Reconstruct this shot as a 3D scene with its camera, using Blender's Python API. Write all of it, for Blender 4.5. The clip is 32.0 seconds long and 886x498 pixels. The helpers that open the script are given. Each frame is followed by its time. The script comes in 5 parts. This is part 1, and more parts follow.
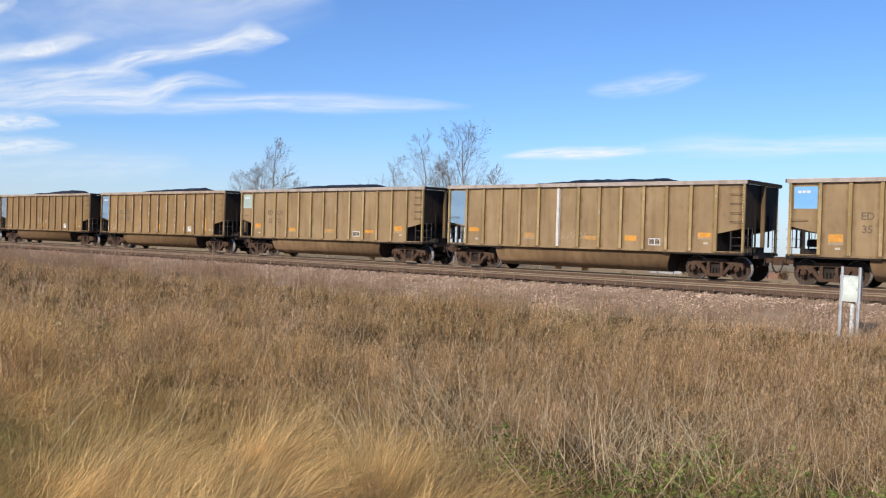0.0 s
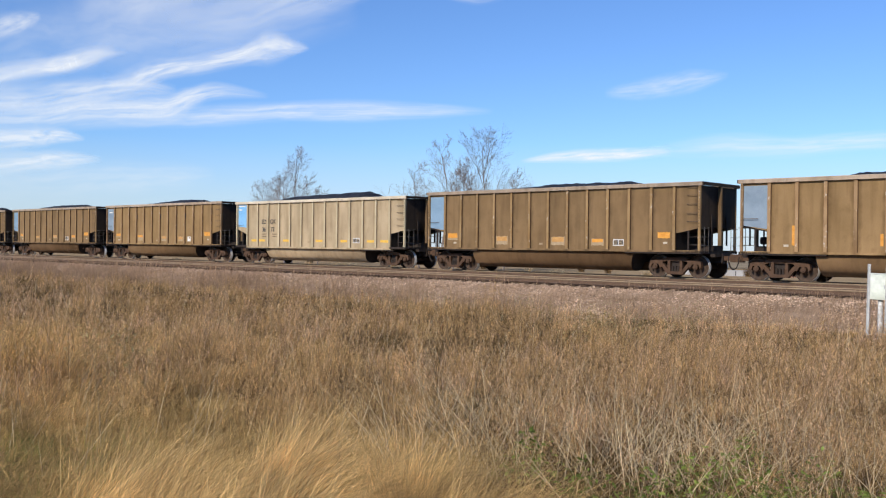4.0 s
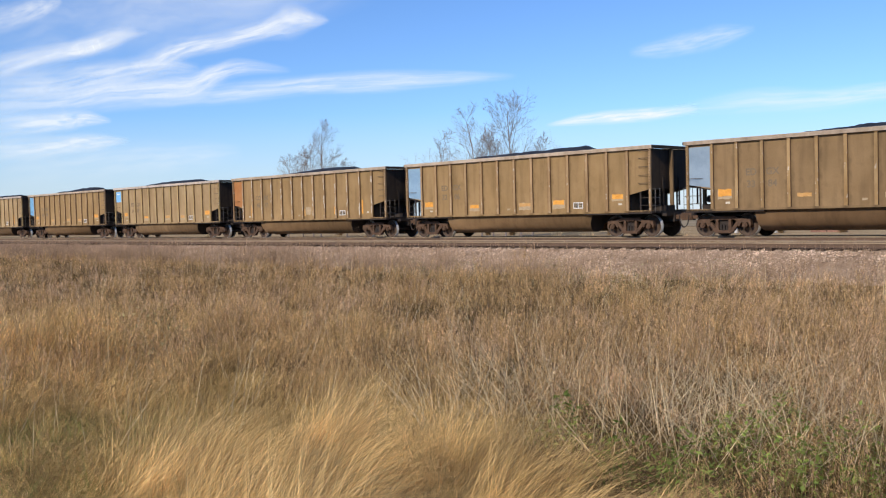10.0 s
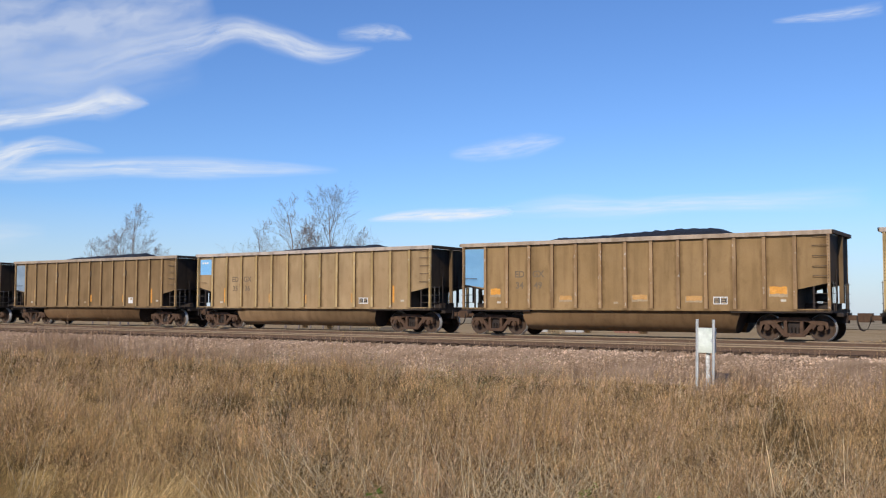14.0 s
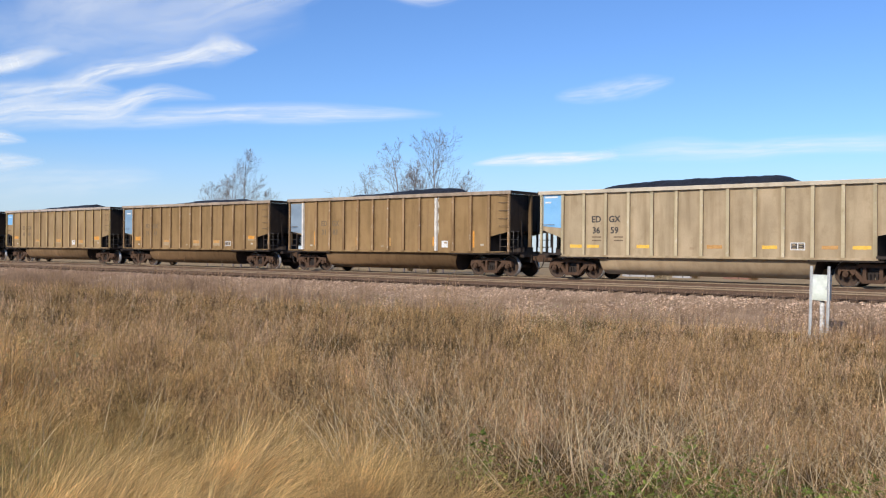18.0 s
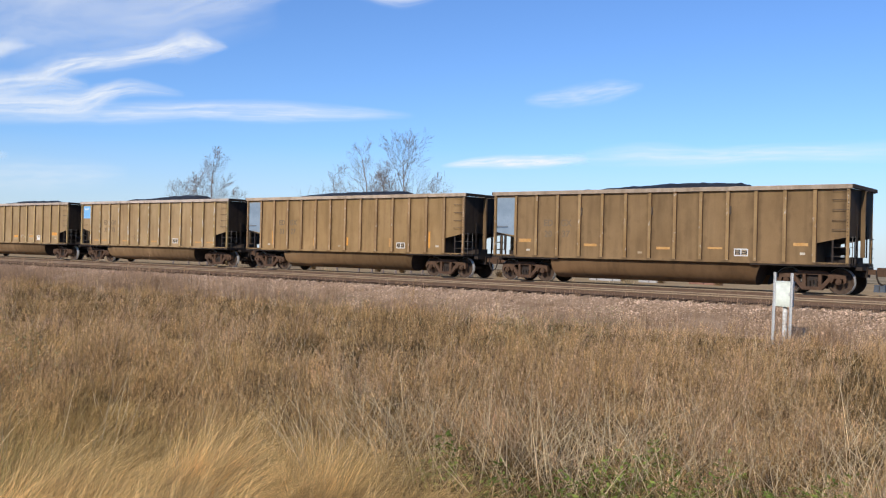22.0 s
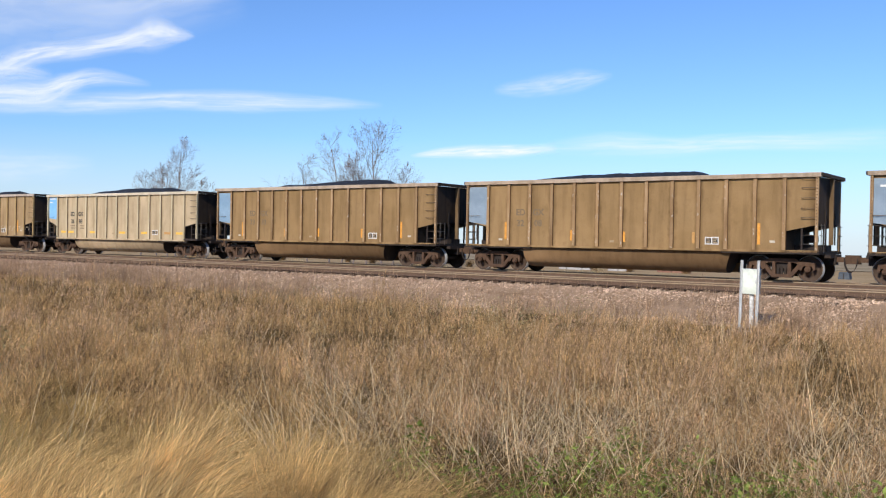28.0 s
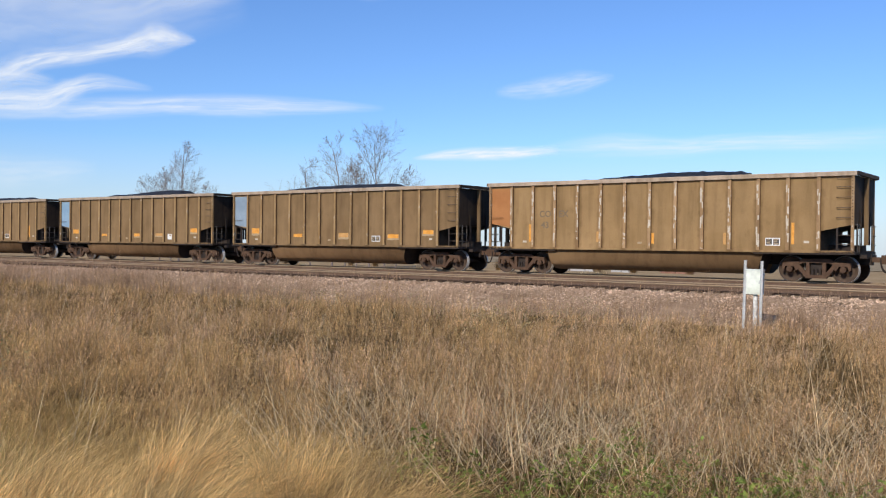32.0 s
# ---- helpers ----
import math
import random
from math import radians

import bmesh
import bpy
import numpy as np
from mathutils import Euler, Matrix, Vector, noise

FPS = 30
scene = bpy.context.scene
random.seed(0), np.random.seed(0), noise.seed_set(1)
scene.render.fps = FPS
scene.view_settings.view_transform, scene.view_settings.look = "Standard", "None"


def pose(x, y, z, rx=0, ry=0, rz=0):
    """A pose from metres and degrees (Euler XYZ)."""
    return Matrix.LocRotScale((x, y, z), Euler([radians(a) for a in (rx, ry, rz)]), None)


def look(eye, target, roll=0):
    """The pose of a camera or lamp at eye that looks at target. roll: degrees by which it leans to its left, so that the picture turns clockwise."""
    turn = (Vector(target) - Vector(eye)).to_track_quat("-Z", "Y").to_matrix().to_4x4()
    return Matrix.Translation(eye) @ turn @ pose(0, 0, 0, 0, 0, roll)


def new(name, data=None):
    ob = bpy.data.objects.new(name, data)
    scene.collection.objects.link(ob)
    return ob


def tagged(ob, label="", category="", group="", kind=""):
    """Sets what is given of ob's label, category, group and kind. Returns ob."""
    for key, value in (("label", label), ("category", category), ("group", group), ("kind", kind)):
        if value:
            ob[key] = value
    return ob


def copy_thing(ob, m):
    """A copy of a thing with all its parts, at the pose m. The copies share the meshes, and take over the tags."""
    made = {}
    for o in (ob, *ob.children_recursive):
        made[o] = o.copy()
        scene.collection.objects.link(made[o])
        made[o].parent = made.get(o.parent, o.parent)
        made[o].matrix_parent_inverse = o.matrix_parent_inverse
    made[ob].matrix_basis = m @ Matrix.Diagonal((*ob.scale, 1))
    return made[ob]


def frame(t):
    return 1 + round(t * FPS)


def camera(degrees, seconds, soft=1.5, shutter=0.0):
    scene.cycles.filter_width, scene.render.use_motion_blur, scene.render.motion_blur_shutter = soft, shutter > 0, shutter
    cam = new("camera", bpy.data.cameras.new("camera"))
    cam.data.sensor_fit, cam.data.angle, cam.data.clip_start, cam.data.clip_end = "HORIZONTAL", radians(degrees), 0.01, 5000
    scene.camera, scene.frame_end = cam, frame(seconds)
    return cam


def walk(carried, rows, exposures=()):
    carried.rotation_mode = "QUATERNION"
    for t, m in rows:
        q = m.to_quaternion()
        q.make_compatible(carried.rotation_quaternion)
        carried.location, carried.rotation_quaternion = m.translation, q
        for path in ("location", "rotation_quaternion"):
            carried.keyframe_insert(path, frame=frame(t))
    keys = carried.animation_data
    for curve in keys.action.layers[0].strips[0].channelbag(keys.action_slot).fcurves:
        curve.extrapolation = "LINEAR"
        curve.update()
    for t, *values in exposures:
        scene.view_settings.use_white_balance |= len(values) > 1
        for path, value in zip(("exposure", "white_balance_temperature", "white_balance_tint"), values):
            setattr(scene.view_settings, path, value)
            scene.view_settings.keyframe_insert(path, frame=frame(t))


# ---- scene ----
cam = camera(50.48, 32.0, 1.2)
EYE = (0.0, 0.0, 1.25)


def aim(yaw, pitch, roll):
    """A hand-held pose at the standing place: turn, tilt and lean in degrees."""
    return Matrix.Translation(EYE) @ pose(0, 0, 0, 0, 0, yaw) @ pose(0, 0, 0, 90 + pitch) @ pose(0, 0, 0, 0, 0, roll)


walk(cam, [(t, aim(yaw, pitch, roll)) for t, yaw, pitch, roll in (
    (0, 41.56, -0.59, 1.71), (0.5, 41.40, -0.62, 1.59), (1, 41.58, -0.43, 1.25), (1.5, 41.76, -0.39, 1.00), (2, 42.05, -0.27, 0.95),
    (2.5, 42.31, -0.16, 1.12), (3, 42.60, -0.23, 0.93), (3.5, 42.76, -0.27, 0.75), (5.5, 43.39, -0.33, 0.19), (6, 43.44, -0.33, 0.05),
    (6.5, 43.59, -0.37, -0.02), (7, 43.55, -0.31, 0.03), (7.5, 43.28, -0.26, 0.02), (8, 43.34, -0.24, 0.09), (8.5, 43.44, -0.29, 0.14),
    (9, 43.63, -0.55, 0.14), (9.5, 44.07, -1.15, -0.29), (10, 44.70, -2.21, -1.60), (10.5, 43.97, -1.17, -0.76), (11, 43.28, -1.75, -0.39),
    (11.5, 44.31, -0.13, -1.03), (12, 42.73, -0.03, -1.35), (12.5, 41.70, 0.12, -0.87), (13, 41.23, 0.67, -0.44), (13.5, 38.68, 1.89, -1.55),
    (14, 33.61, 3.36, 0.12), (14.5, 35.58, 1.52, -0.20), (15, 37.08, 1.02, -0.21), (15.5, 39.17, 0.91, -0.33), (17.5, 40.04, -0.11, 0.54),
    (18, 39.93, -0.07, 0.45), (18.5, 40.08, 0.14, 0.45), (19, 40.20, 0.21, 0.58), (19.5, 39.91, 0.42, 0.53), (20, 39.57, 0.35, 0.57),
    (20.5, 39.27, 0.33, 0.72), (21, 39.08, 0.26, 0.77), (21.5, 38.64, 0.10, 1.10), (22, 38.00, 0.04, 1.33), (22.5, 37.39, 0.02, 1.24),
    (23, 36.95, 0.01, 1.36), (23.5, 36.36, 0.08, 1.50), (24, 36.32, 0.32, 1.48), (24.5, 36.36, 0.37, 1.51), (25, 36.44, 0.34, 1.37),
    (25.5, 36.68, 0.07, 1.42), (27.5, 36.31, -0.54, 1.29), (28, 36.17, -0.54, 1.00), (28.5, 36.16, -0.48, 0.90), (29, 36.12, -0.31, 0.93),
    (29.5, 36.07, -0.43, 0.92), (30, 36.23, -0.45, 1.07), (30.5, 36.61, -0.45, 1.06), (31, 36.58, -0.42, 0.74), (31.5, 36.07, -0.56, 0.48),
    (32, 36.35, -0.39, 0.59),
)], ((0.0, 0.0), (9.0, 0.0), (9.6, 0.06), (10.6, 0.07), (12.0, 0.0), (13.0, -0.02), (13.6, -0.08), (14.2, -0.12), (15.0, -0.03), (15.6, 0.0), (18.0, 0.0), (22.0, 0.0), (24.0, -0.02), (25.5, 0.0), (27.5, 0.12), (28.3, 0.1), (29.0, 0.0), (30.0, -0.02), (32.0, 0.0)))

# ---- sky, sun, exposure ----
SUN = Vector((0.10, -0.84, 0.51)).normalized()
world = bpy.data.worlds.new("sky")
scene.world = world
world.use_nodes = True
wn = world.node_tree.nodes
sky = wn.new("ShaderNodeTexSky")
sky.sky_type, sky.sun_disc = "NISHITA", False
sky.sun_elevation, sky.sun_rotation = math.asin(SUN.z), math.atan2(SUN.x, SUN.y) % (2 * math.pi)
sky.air_density, sky.dust_density, sky.ozone_density = 1.0, 0.0, 3.0
wn["Background"].inputs["Strength"].default_value = 0.112
tint = wn.new("ShaderNodeMix")
tint.data_type, tint.blend_type = "RGBA", "MULTIPLY"
tint.inputs["Factor"].default_value, tint.inputs["B"].default_value = 1.0, (0.68, 0.90, 1.27, 1)
world.node_tree.links.new(sky.outputs[0], tint.inputs["A"])
world.node_tree.links.new(tint.outputs["Result"], wn["Background"].inputs["Color"])
sun = bpy.data.lights.new("sun", "SUN")
sun.energy, sun.angle, sun.color = 4.3, radians(0.53), (1.0, 0.93, 0.82)
sun_ob = new("sun", sun)
sun_ob.matrix_world = look(SUN * 200, (0, 0, 0))
scene.view_settings.exposure = 0.0


# ---- materials ----
def blank(name):
    m = bpy.data.materials.new(name)
    m.use_nodes = True
    return m, m.node_tree.nodes, m.node_tree.links, m.node_tree.nodes["Principled BSDF"]


def noise_node(n, l, vec, scale, detail=4.0, rough=0.55, stretch=None, w=None):
    t = n.new("ShaderNodeTexNoise")
    if w is not None:
        t.noise_dimensions = "4D"
        t.inputs["W"].default_value = w
    t.inputs["Scale"].default_value, t.inputs["Detail"].default_value, t.inputs["Roughness"].default_value = scale, detail, rough
    if stretch:
        mp = n.new("ShaderNodeMapping")
        mp.inputs["Scale"].default_value = stretch
        l.new(vec, mp.inputs["Vector"])
        vec = mp.outputs[0]
    l.new(vec, t.inputs["Vector"])
    return t


def ramp(n, l, fac, stops):
    r = n.new("ShaderNodeValToRGB")
    while len(r.color_ramp.elements) < len(stops):
        r.color_ramp.elements.new(0.5)
    for e, (p, c) in zip(r.color_ramp.elements, stops):
        e.position, e.color = p, (*c, 1) if len(c) == 3 else c
    l.new(fac, r.inputs[0])
    return r


def mix(n, l, fac, a, b, blend="MIX"):
    m = n.new("ShaderNodeMix")
    m.data_type, m.blend_type = "RGBA", blend
    for sock, v in ((m.inputs["Factor"], fac), (m.inputs["A"], a), (m.inputs["B"], b)):
        if isinstance(v, bpy.types.NodeSocket):
            l.new(v, sock)
        elif isinstance(v, (int, float)):
            sock.default_value = v
        else:
            sock.default_value = (*v, 1)
    return m.outputs["Result"]


def surface(name, dark, light, scale=6.0, fine=60.0, rough=0.8, metal=0.0, bump=0.2, stretch=None, island=0.0, each=0.0, depth=0.02, spec=0.4):
    """A two-scale surface: broad stains from dark to light, fine grain, relief."""
    m, n, l, b = blank(name)
    vec = n.new("ShaderNodeTexCoord").outputs["Object"]
    broad = noise_node(n, l, vec, scale, 5.0, 0.6, stretch)
    grain = noise_node(n, l, vec, fine, 3.0, 0.6, stretch)
    col = ramp(n, l, broad.outputs["Fac"], [(0.3, dark), (0.7, light)]).outputs[0]
    g = ramp(n, l, grain.outputs["Fac"], [(0.3, (0.62, 0.62, 0.62)), (0.7, (1.25, 1.25, 1.25))]).outputs[0]
    col = mix(n, l, 0.6, col, g, "MULTIPLY")
    if island:
        rnd = n.new("ShaderNodeNewGeometry").outputs["Random Per Island"]
        v = ramp(n, l, rnd, [(0.0, (1 - island,) * 3), (1.0, (1 + island,) * 3)]).outputs[0]
        col = mix(n, l, 1.0, col, v, "MULTIPLY")
    if each:
        rnd = n.new("ShaderNodeObjectInfo").outputs["Random"]
        v = ramp(n, l, rnd, [(0.0, (1 - each,) * 3), (1.0, (1 + each,) * 3)]).outputs[0]
        col = mix(n, l, 1.0, col, v, "MULTIPLY")
    l.new(col, b.inputs["Base Color"])
    b.inputs["Roughness"].default_value, b.inputs["Metallic"].default_value = rough, metal
    b.inputs["Specular IOR Level"].default_value = spec
    if bump:
        bp = n.new("ShaderNodeBump")
        bp.inputs["Strength"].default_value, bp.inputs["Distance"].default_value = bump, depth
        l.new(grain.outputs["Fac"], bp.inputs["Height"])
        l.new(bp.outputs[0], b.inputs["Normal"])
    return m


def plant(name, dark, light, island=0.35, scale=0.9, through_light=0.35):
    """Dry or green blades: matt, partly letting light through, each one its own shade."""
    m, n, l, b = blank(name)
    n.remove(b)
    vec = n.new("ShaderNodeTexCoord").outputs["Object"]
    broad = noise_node(n, l, vec, scale, 4.0, 0.6)
    col = ramp(n, l, broad.outputs["Fac"], [(0.3, [c * 0.82 for c in dark]), (0.5, [(a + c) / 2 for a, c in zip(dark, light)]), (0.7, light)]).outputs[0]
    # clump mottling: plants' own tones, and shade in their gaps put into the colour
    clump = noise_node(n, l, vec, 2.7, 3.0, 0.7)
    col = mix(n, l, 1.0, col, ramp(n, l, clump.outputs["Fac"], [(0.34, (0.6, 0.6, 0.62)), (0.5, (0.95, 0.95, 0.95)), (0.66, (1.3, 1.28, 1.24))]).outputs[0], "MULTIPLY")
    rnd = n.new("ShaderNodeNewGeometry").outputs["Random Per Island"]
    v = ramp(n, l, rnd, [(0.0, (1 - island,) * 3), (0.6, (1.0,) * 3), (1.0, (1 + island * 1.2,) * 3)]).outputs[0]
    col = mix(n, l, 1.0, col, v, "MULTIPLY")
    d, t, ms = n.new("ShaderNodeBsdfDiffuse"), n.new("ShaderNodeBsdfTranslucent"), n.new("ShaderNodeMixShader")
    ms.inputs[0].default_value = through_light
    l.new(col, d.inputs["Color"])
    l.new(col, t.inputs["Color"])
    l.new(d.outputs[0], ms.inputs[1])
    l.new(t.outputs[0], ms.inputs[2])
    l.new(ms.outputs[0], n["Material Output"].inputs["Surface"])
    return m


def car_paint(name, base, dust, grime, amount, seed, chips=0.0, bays=0.0):
    """Weathered wagon paint: dust in broad clouds, rain streaks down the sheets, grime and coal dust."""
    m, n, l, b = blank(name)
    vec = n.new("ShaderNodeTexCoord").outputs["Object"]
    cloud = noise_node(n, l, vec, 0.55, 5.0, 0.6, (1, 1, 1.4), seed)
    streak = noise_node(n, l, vec, 1.0, 3.0, 0.5, (3.6, 3.6, 0.4), seed + 3)
    fine = noise_node(n, l, vec, 26.0, 3.0, 0.65, (1, 1, 0.6), seed + 7)
    blot = noise_node(n, l, vec, 3.2, 4.0, 0.6, (1, 1, 0.8), seed + 11)
    col = mix(n, l, ramp(n, l, cloud.outputs["Fac"], [(0.32, (0, 0, 0)), (0.68, (1, 1, 1))]).outputs[0], base, dust)
    k = ramp(n, l, streak.outputs["Fac"], [(0.48, (0, 0, 0)), (0.72, (amount,) * 3)]).outputs[0]
    col = mix(n, l, k, col, grime)
    k = ramp(n, l, blot.outputs["Fac"], [(0.56, (0, 0, 0)), (0.75, (amount * 0.7,) * 3)]).outputs[0]
    col = mix(n, l, k, col, grime)
    if bays:
        # darker colour close beside the upright ribs, 1.026 m apart
        sep = n.new("ShaderNodeSeparateXYZ")
        l.new(vec, sep.inputs[0])
        ops = []
        for op, c in (("SUBTRACT", 1.1), ("DIVIDE", 1.026), ("PINGPONG", 0.5)):
            k = n.new("ShaderNodeMath")
            k.operation = op
            k.inputs[1].default_value = c
            l.new(ops[-1] if ops else sep.outputs[0], k.inputs[0])
            ops.append(k.outputs[0])
        rough_edge = n.new("ShaderNodeMath")
        rough_edge.operation = "MULTIPLY_ADD"
        rough_edge.inputs[1].default_value = 0.34
        l.new(blot.outputs["Fac"], rough_edge.inputs[0])
        l.new(ops[-1], rough_edge.inputs[2])
        k = ramp(n, l, rough_edge.outputs[0], [(0.21, (bays,) * 3), (0.36, (0, 0, 0))]).outputs[0]
        col = mix(n, l, k, col, grime)
    if chips:
        bare = noise_node(n, l, vec, 9.0, 3.0, 0.6, (1, 1, 0.45), seed + 17)
        col = mix(n, l, ramp(n, l, bare.outputs["Fac"], [(0.6, (0, 0, 0)), (0.7, (chips,) * 3)]).outputs[0], col, (0.62, 0.56, 0.48))
    g = ramp(n, l, fine.outputs["Fac"], [(0.3, (0.9, 0.9, 0.9)), (0.7, (1.09, 1.09, 1.09))]).outputs[0]
    col = mix(n, l, 0.6, col, g, "MULTIPLY")
    dust_veil = noise_node(n, l, vec, 1.15, 3.0, 0.55, (1, 1, 0.55), seed + 23)
    col = mix(n, l, 0.75, col, ramp(n, l, dust_veil.outputs["Fac"], [(0.32, (0.86, 0.85, 0.83)), (0.68, (1.22, 1.22, 1.23))]).outputs[0], "MULTIPLY")
    v = ramp(n, l, n.new("ShaderNodeObjectInfo").outputs["Random"], [(0, (0.93,) * 3), (1, (1.07,) * 3)]).outputs[0]
    col = mix(n, l, 1.0, col, v, "MULTIPLY")
    l.new(col, b.inputs["Base Color"])
    b.inputs["Roughness"].default_value = 0.72
    b.inputs["Diffuse Roughness"].default_value = 0.9
    b.inputs["Specular IOR Level"].default_value = 0.15
    bp = n.new("ShaderNodeBump")
    bp.inputs["Strength"].default_value, bp.inputs["Distance"].default_value = 0.25, 0.02
    l.new(cloud.outputs["Fac"], bp.inputs["Height"])
    l.new(bp.outputs[0], b.inputs["Normal"])
    return m


PAINT = {
    "c": car_paint("paint_clean_tan", (0.470, 0.362, 0.230), (0.530, 0.420, 0.272), (0.28, 0.195, 0.10), 0.55, 1.0, 0.0, 0.4),
    "t": car_paint("paint_tan", (0.341, 0.225, 0.116), (0.397, 0.279, 0.151), (0.210, 0.133, 0.062), 0.5, 5.0, 0.0, 1.0),
    "b": car_paint("paint_brown_tan", (0.302, 0.190, 0.083), (0.360, 0.233, 0.110), (0.193, 0.116, 0.051), 0.55, 9.0, 0.0, 1.0),
    "d": car_paint("paint_dark_brown", (0.226, 0.141, 0.067), (0.272, 0.176, 0.087), (0.134, 0.085, 0.044), 0.55, 14.0, 0.0, 0.9),
}
CHORD = {
    "c": car_paint("chord_clean", (0.581, 0.497, 0.370), (0.655, 0.581, 0.464), (0.348, 0.264, 0.169), 0.4, 2.0, 0.4),
    "t": car_paint("chord_tan", (0.479, 0.388, 0.311), (0.565, 0.480, 0.419), (0.260, 0.194, 0.136), 0.6, 6.0, 0.4),
    "b": car_paint("chord_brown", (0.417, 0.316, 0.221), (0.478, 0.383, 0.298), (0.208, 0.141, 0.091), 0.6, 10.0, 0.4),
    "d": car_paint("chord_dark", (0.365, 0.274, 0.194), (0.425, 0.339, 0.259), (0.177, 0.121, 0.078), 0.6, 15.0, 0.4),
}
POST = {
    "c": car_paint("post_clean", (0.500, 0.416, 0.265), (0.570, 0.494, 0.335), (0.300, 0.218, 0.119), 0.5, 3.0, 0.85),
    "t": car_paint("post_tan", (0.406, 0.275, 0.116), (0.494, 0.361, 0.178), (0.220, 0.141, 0.054), 0.6, 7.0, 0.85),
    "b": car_paint("post_brown", (0.332, 0.202, 0.095), (0.426, 0.288, 0.163), (0.167, 0.095, 0.046), 0.6, 11.0, 0.85),
    "d": car_paint("post_dark", (0.298, 0.181, 0.077), (0.398, 0.268, 0.134), (0.152, 0.090, 0.042), 0.6, 16.0, 0.85),
}
# Rib side faces: grimed paint, with their shade put into the colour.
FLANK_SHADE = {
    "c": car_paint("flank_shade_clean", (0.24, 0.18, 0.11), (0.30, 0.23, 0.15), (0.12, 0.08, 0.045), 0.6, 31.0),
    "t": car_paint("flank_shade_tan", (0.16, 0.10, 0.05), (0.21, 0.135, 0.07), (0.08, 0.048, 0.024), 0.7, 32.0),
    "b": car_paint("flank_shade_brown", (0.12, 0.068, 0.03), (0.16, 0.093, 0.043), (0.06, 0.034, 0.017), 0.7, 33.0),
    "d": car_paint("flank_shade_dark", (0.085, 0.048, 0.024), (0.115, 0.066, 0.033), (0.045, 0.027, 0.015), 0.7, 34.0),
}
TUBS = {
    "c": car_paint("tub_clean", (0.36, 0.265, 0.165), (0.42, 0.315, 0.2), (0.22, 0.14, 0.075), 0.4, 4.0),
    "t": car_paint("tub_tan", (0.205, 0.128, 0.066), (0.246, 0.156, 0.084), (0.123, 0.072, 0.035), 0.55, 8.0),
    "b": car_paint("tub_brown", (0.164, 0.098, 0.048), (0.197, 0.121, 0.061), (0.098, 0.056, 0.028), 0.6, 12.0),
    "d": car_paint("tub_dark", (0.135, 0.077, 0.038), (0.164, 0.098, 0.050), (0.082, 0.047, 0.024), 0.6, 17.0),
}
END_DARK = car_paint("end_sheet_dark", (0.036, 0.025, 0.018), (0.058, 0.041, 0.028), (0.012, 0.010, 0.009), 0.85, 21.0)
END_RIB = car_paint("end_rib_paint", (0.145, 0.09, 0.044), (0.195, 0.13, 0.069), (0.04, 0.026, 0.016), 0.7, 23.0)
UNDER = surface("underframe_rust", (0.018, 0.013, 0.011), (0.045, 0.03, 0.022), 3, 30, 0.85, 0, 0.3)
TRUCK = surface("truck_cast_steel", (0.06, 0.031, 0.017), (0.11, 0.06, 0.034), 4, 40, 0.85, 0, 0.3)
WHEEL = surface("wheel_plate_rust", (0.034, 0.022, 0.015), (0.098, 0.058, 0.035), 5, 40, 0.8, 0, 0.2)
TREAD = surface("wheel_tread_steel", (0.45, 0.43, 0.41), (0.62, 0.6, 0.57), 8, 60, 0.5, 0.35, 0.05)
COAL = surface("coal", (0.012, 0.012, 0.014), (0.035, 0.035, 0.038), 4, 28, 0.6, 0, 0.8, None, 0, 0, 0.06)
STEEL = surface("grab_iron_steel", (0.06, 0.045, 0.035), (0.14, 0.1, 0.07), 6, 50, 0.7, 0.2, 0.1)
PALE_RAIL = surface("handrail_paint", (0.06, 0.05, 0.045), (0.17, 0.15, 0.13), 5, 40, 0.6, 0, 0.1)
BLUE = {
    "B": surface("bright_blue_panel", (0.19, 0.44, 0.72), (0.26, 0.52, 0.80), 1.6, 120, 0.6, 0, 0.03),
    "F": surface("faded_blue_panel", (0.19, 0.30, 0.41), (0.26, 0.375, 0.49), 1.6, 120, 0.7, 0, 0.03),
    "G": surface("grey_blue_panel", (0.19, 0.25, 0.31), (0.275, 0.345, 0.415), 1.6, 120, 0.75, 0, 0.03),
    "S": surface("steel_blue_panel", (0.15, 0.33, 0.52), (0.2, 0.40, 0.60), 1.6, 120, 0.7, 0, 0.03),
    "P": surface("pale_green_panel", (0.38, 0.46, 0.40), (0.52, 0.58, 0.52), 1.6, 120, 0.75, 0, 0.03),
    "O": surface("orange_brown_panel", (0.34, 0.135, 0.04), (0.42, 0.18, 0.06), 1.6, 120, 0.75, 0, 0.03),
}
ORANGE = surface("orange_reflector", (0.62, 0.25, 0.03), (0.80, 0.38, 0.07), 6, 40, 0.5, 0, 0.05)
ORANGE_DULL = surface("dusty_orange_reflector", (0.48, 0.235, 0.06), (0.58, 0.33, 0.12), 6, 40, 0.6, 0, 0.05)
YELLOW = surface("yellow_reflector", (0.75, 0.42, 0.05), (0.85, 0.55, 0.1), 6, 40, 0.5, 0, 0.05)
PALE = surface("pale_cleaned_patch", (0.36, 0.255, 0.145), (0.47, 0.345, 0.21), 6, 40, 0.7, 0, 0.05)
WHITE = surface("white_stencil", (0.68, 0.66, 0.62), (0.82, 0.8, 0.77), 6, 40, 0.6, 0, 0.05)
BLACK = surface("black_stencil", (0.03, 0.028, 0.025), (0.06, 0.055, 0.05), 6, 40, 0.6, 0, 0.05)
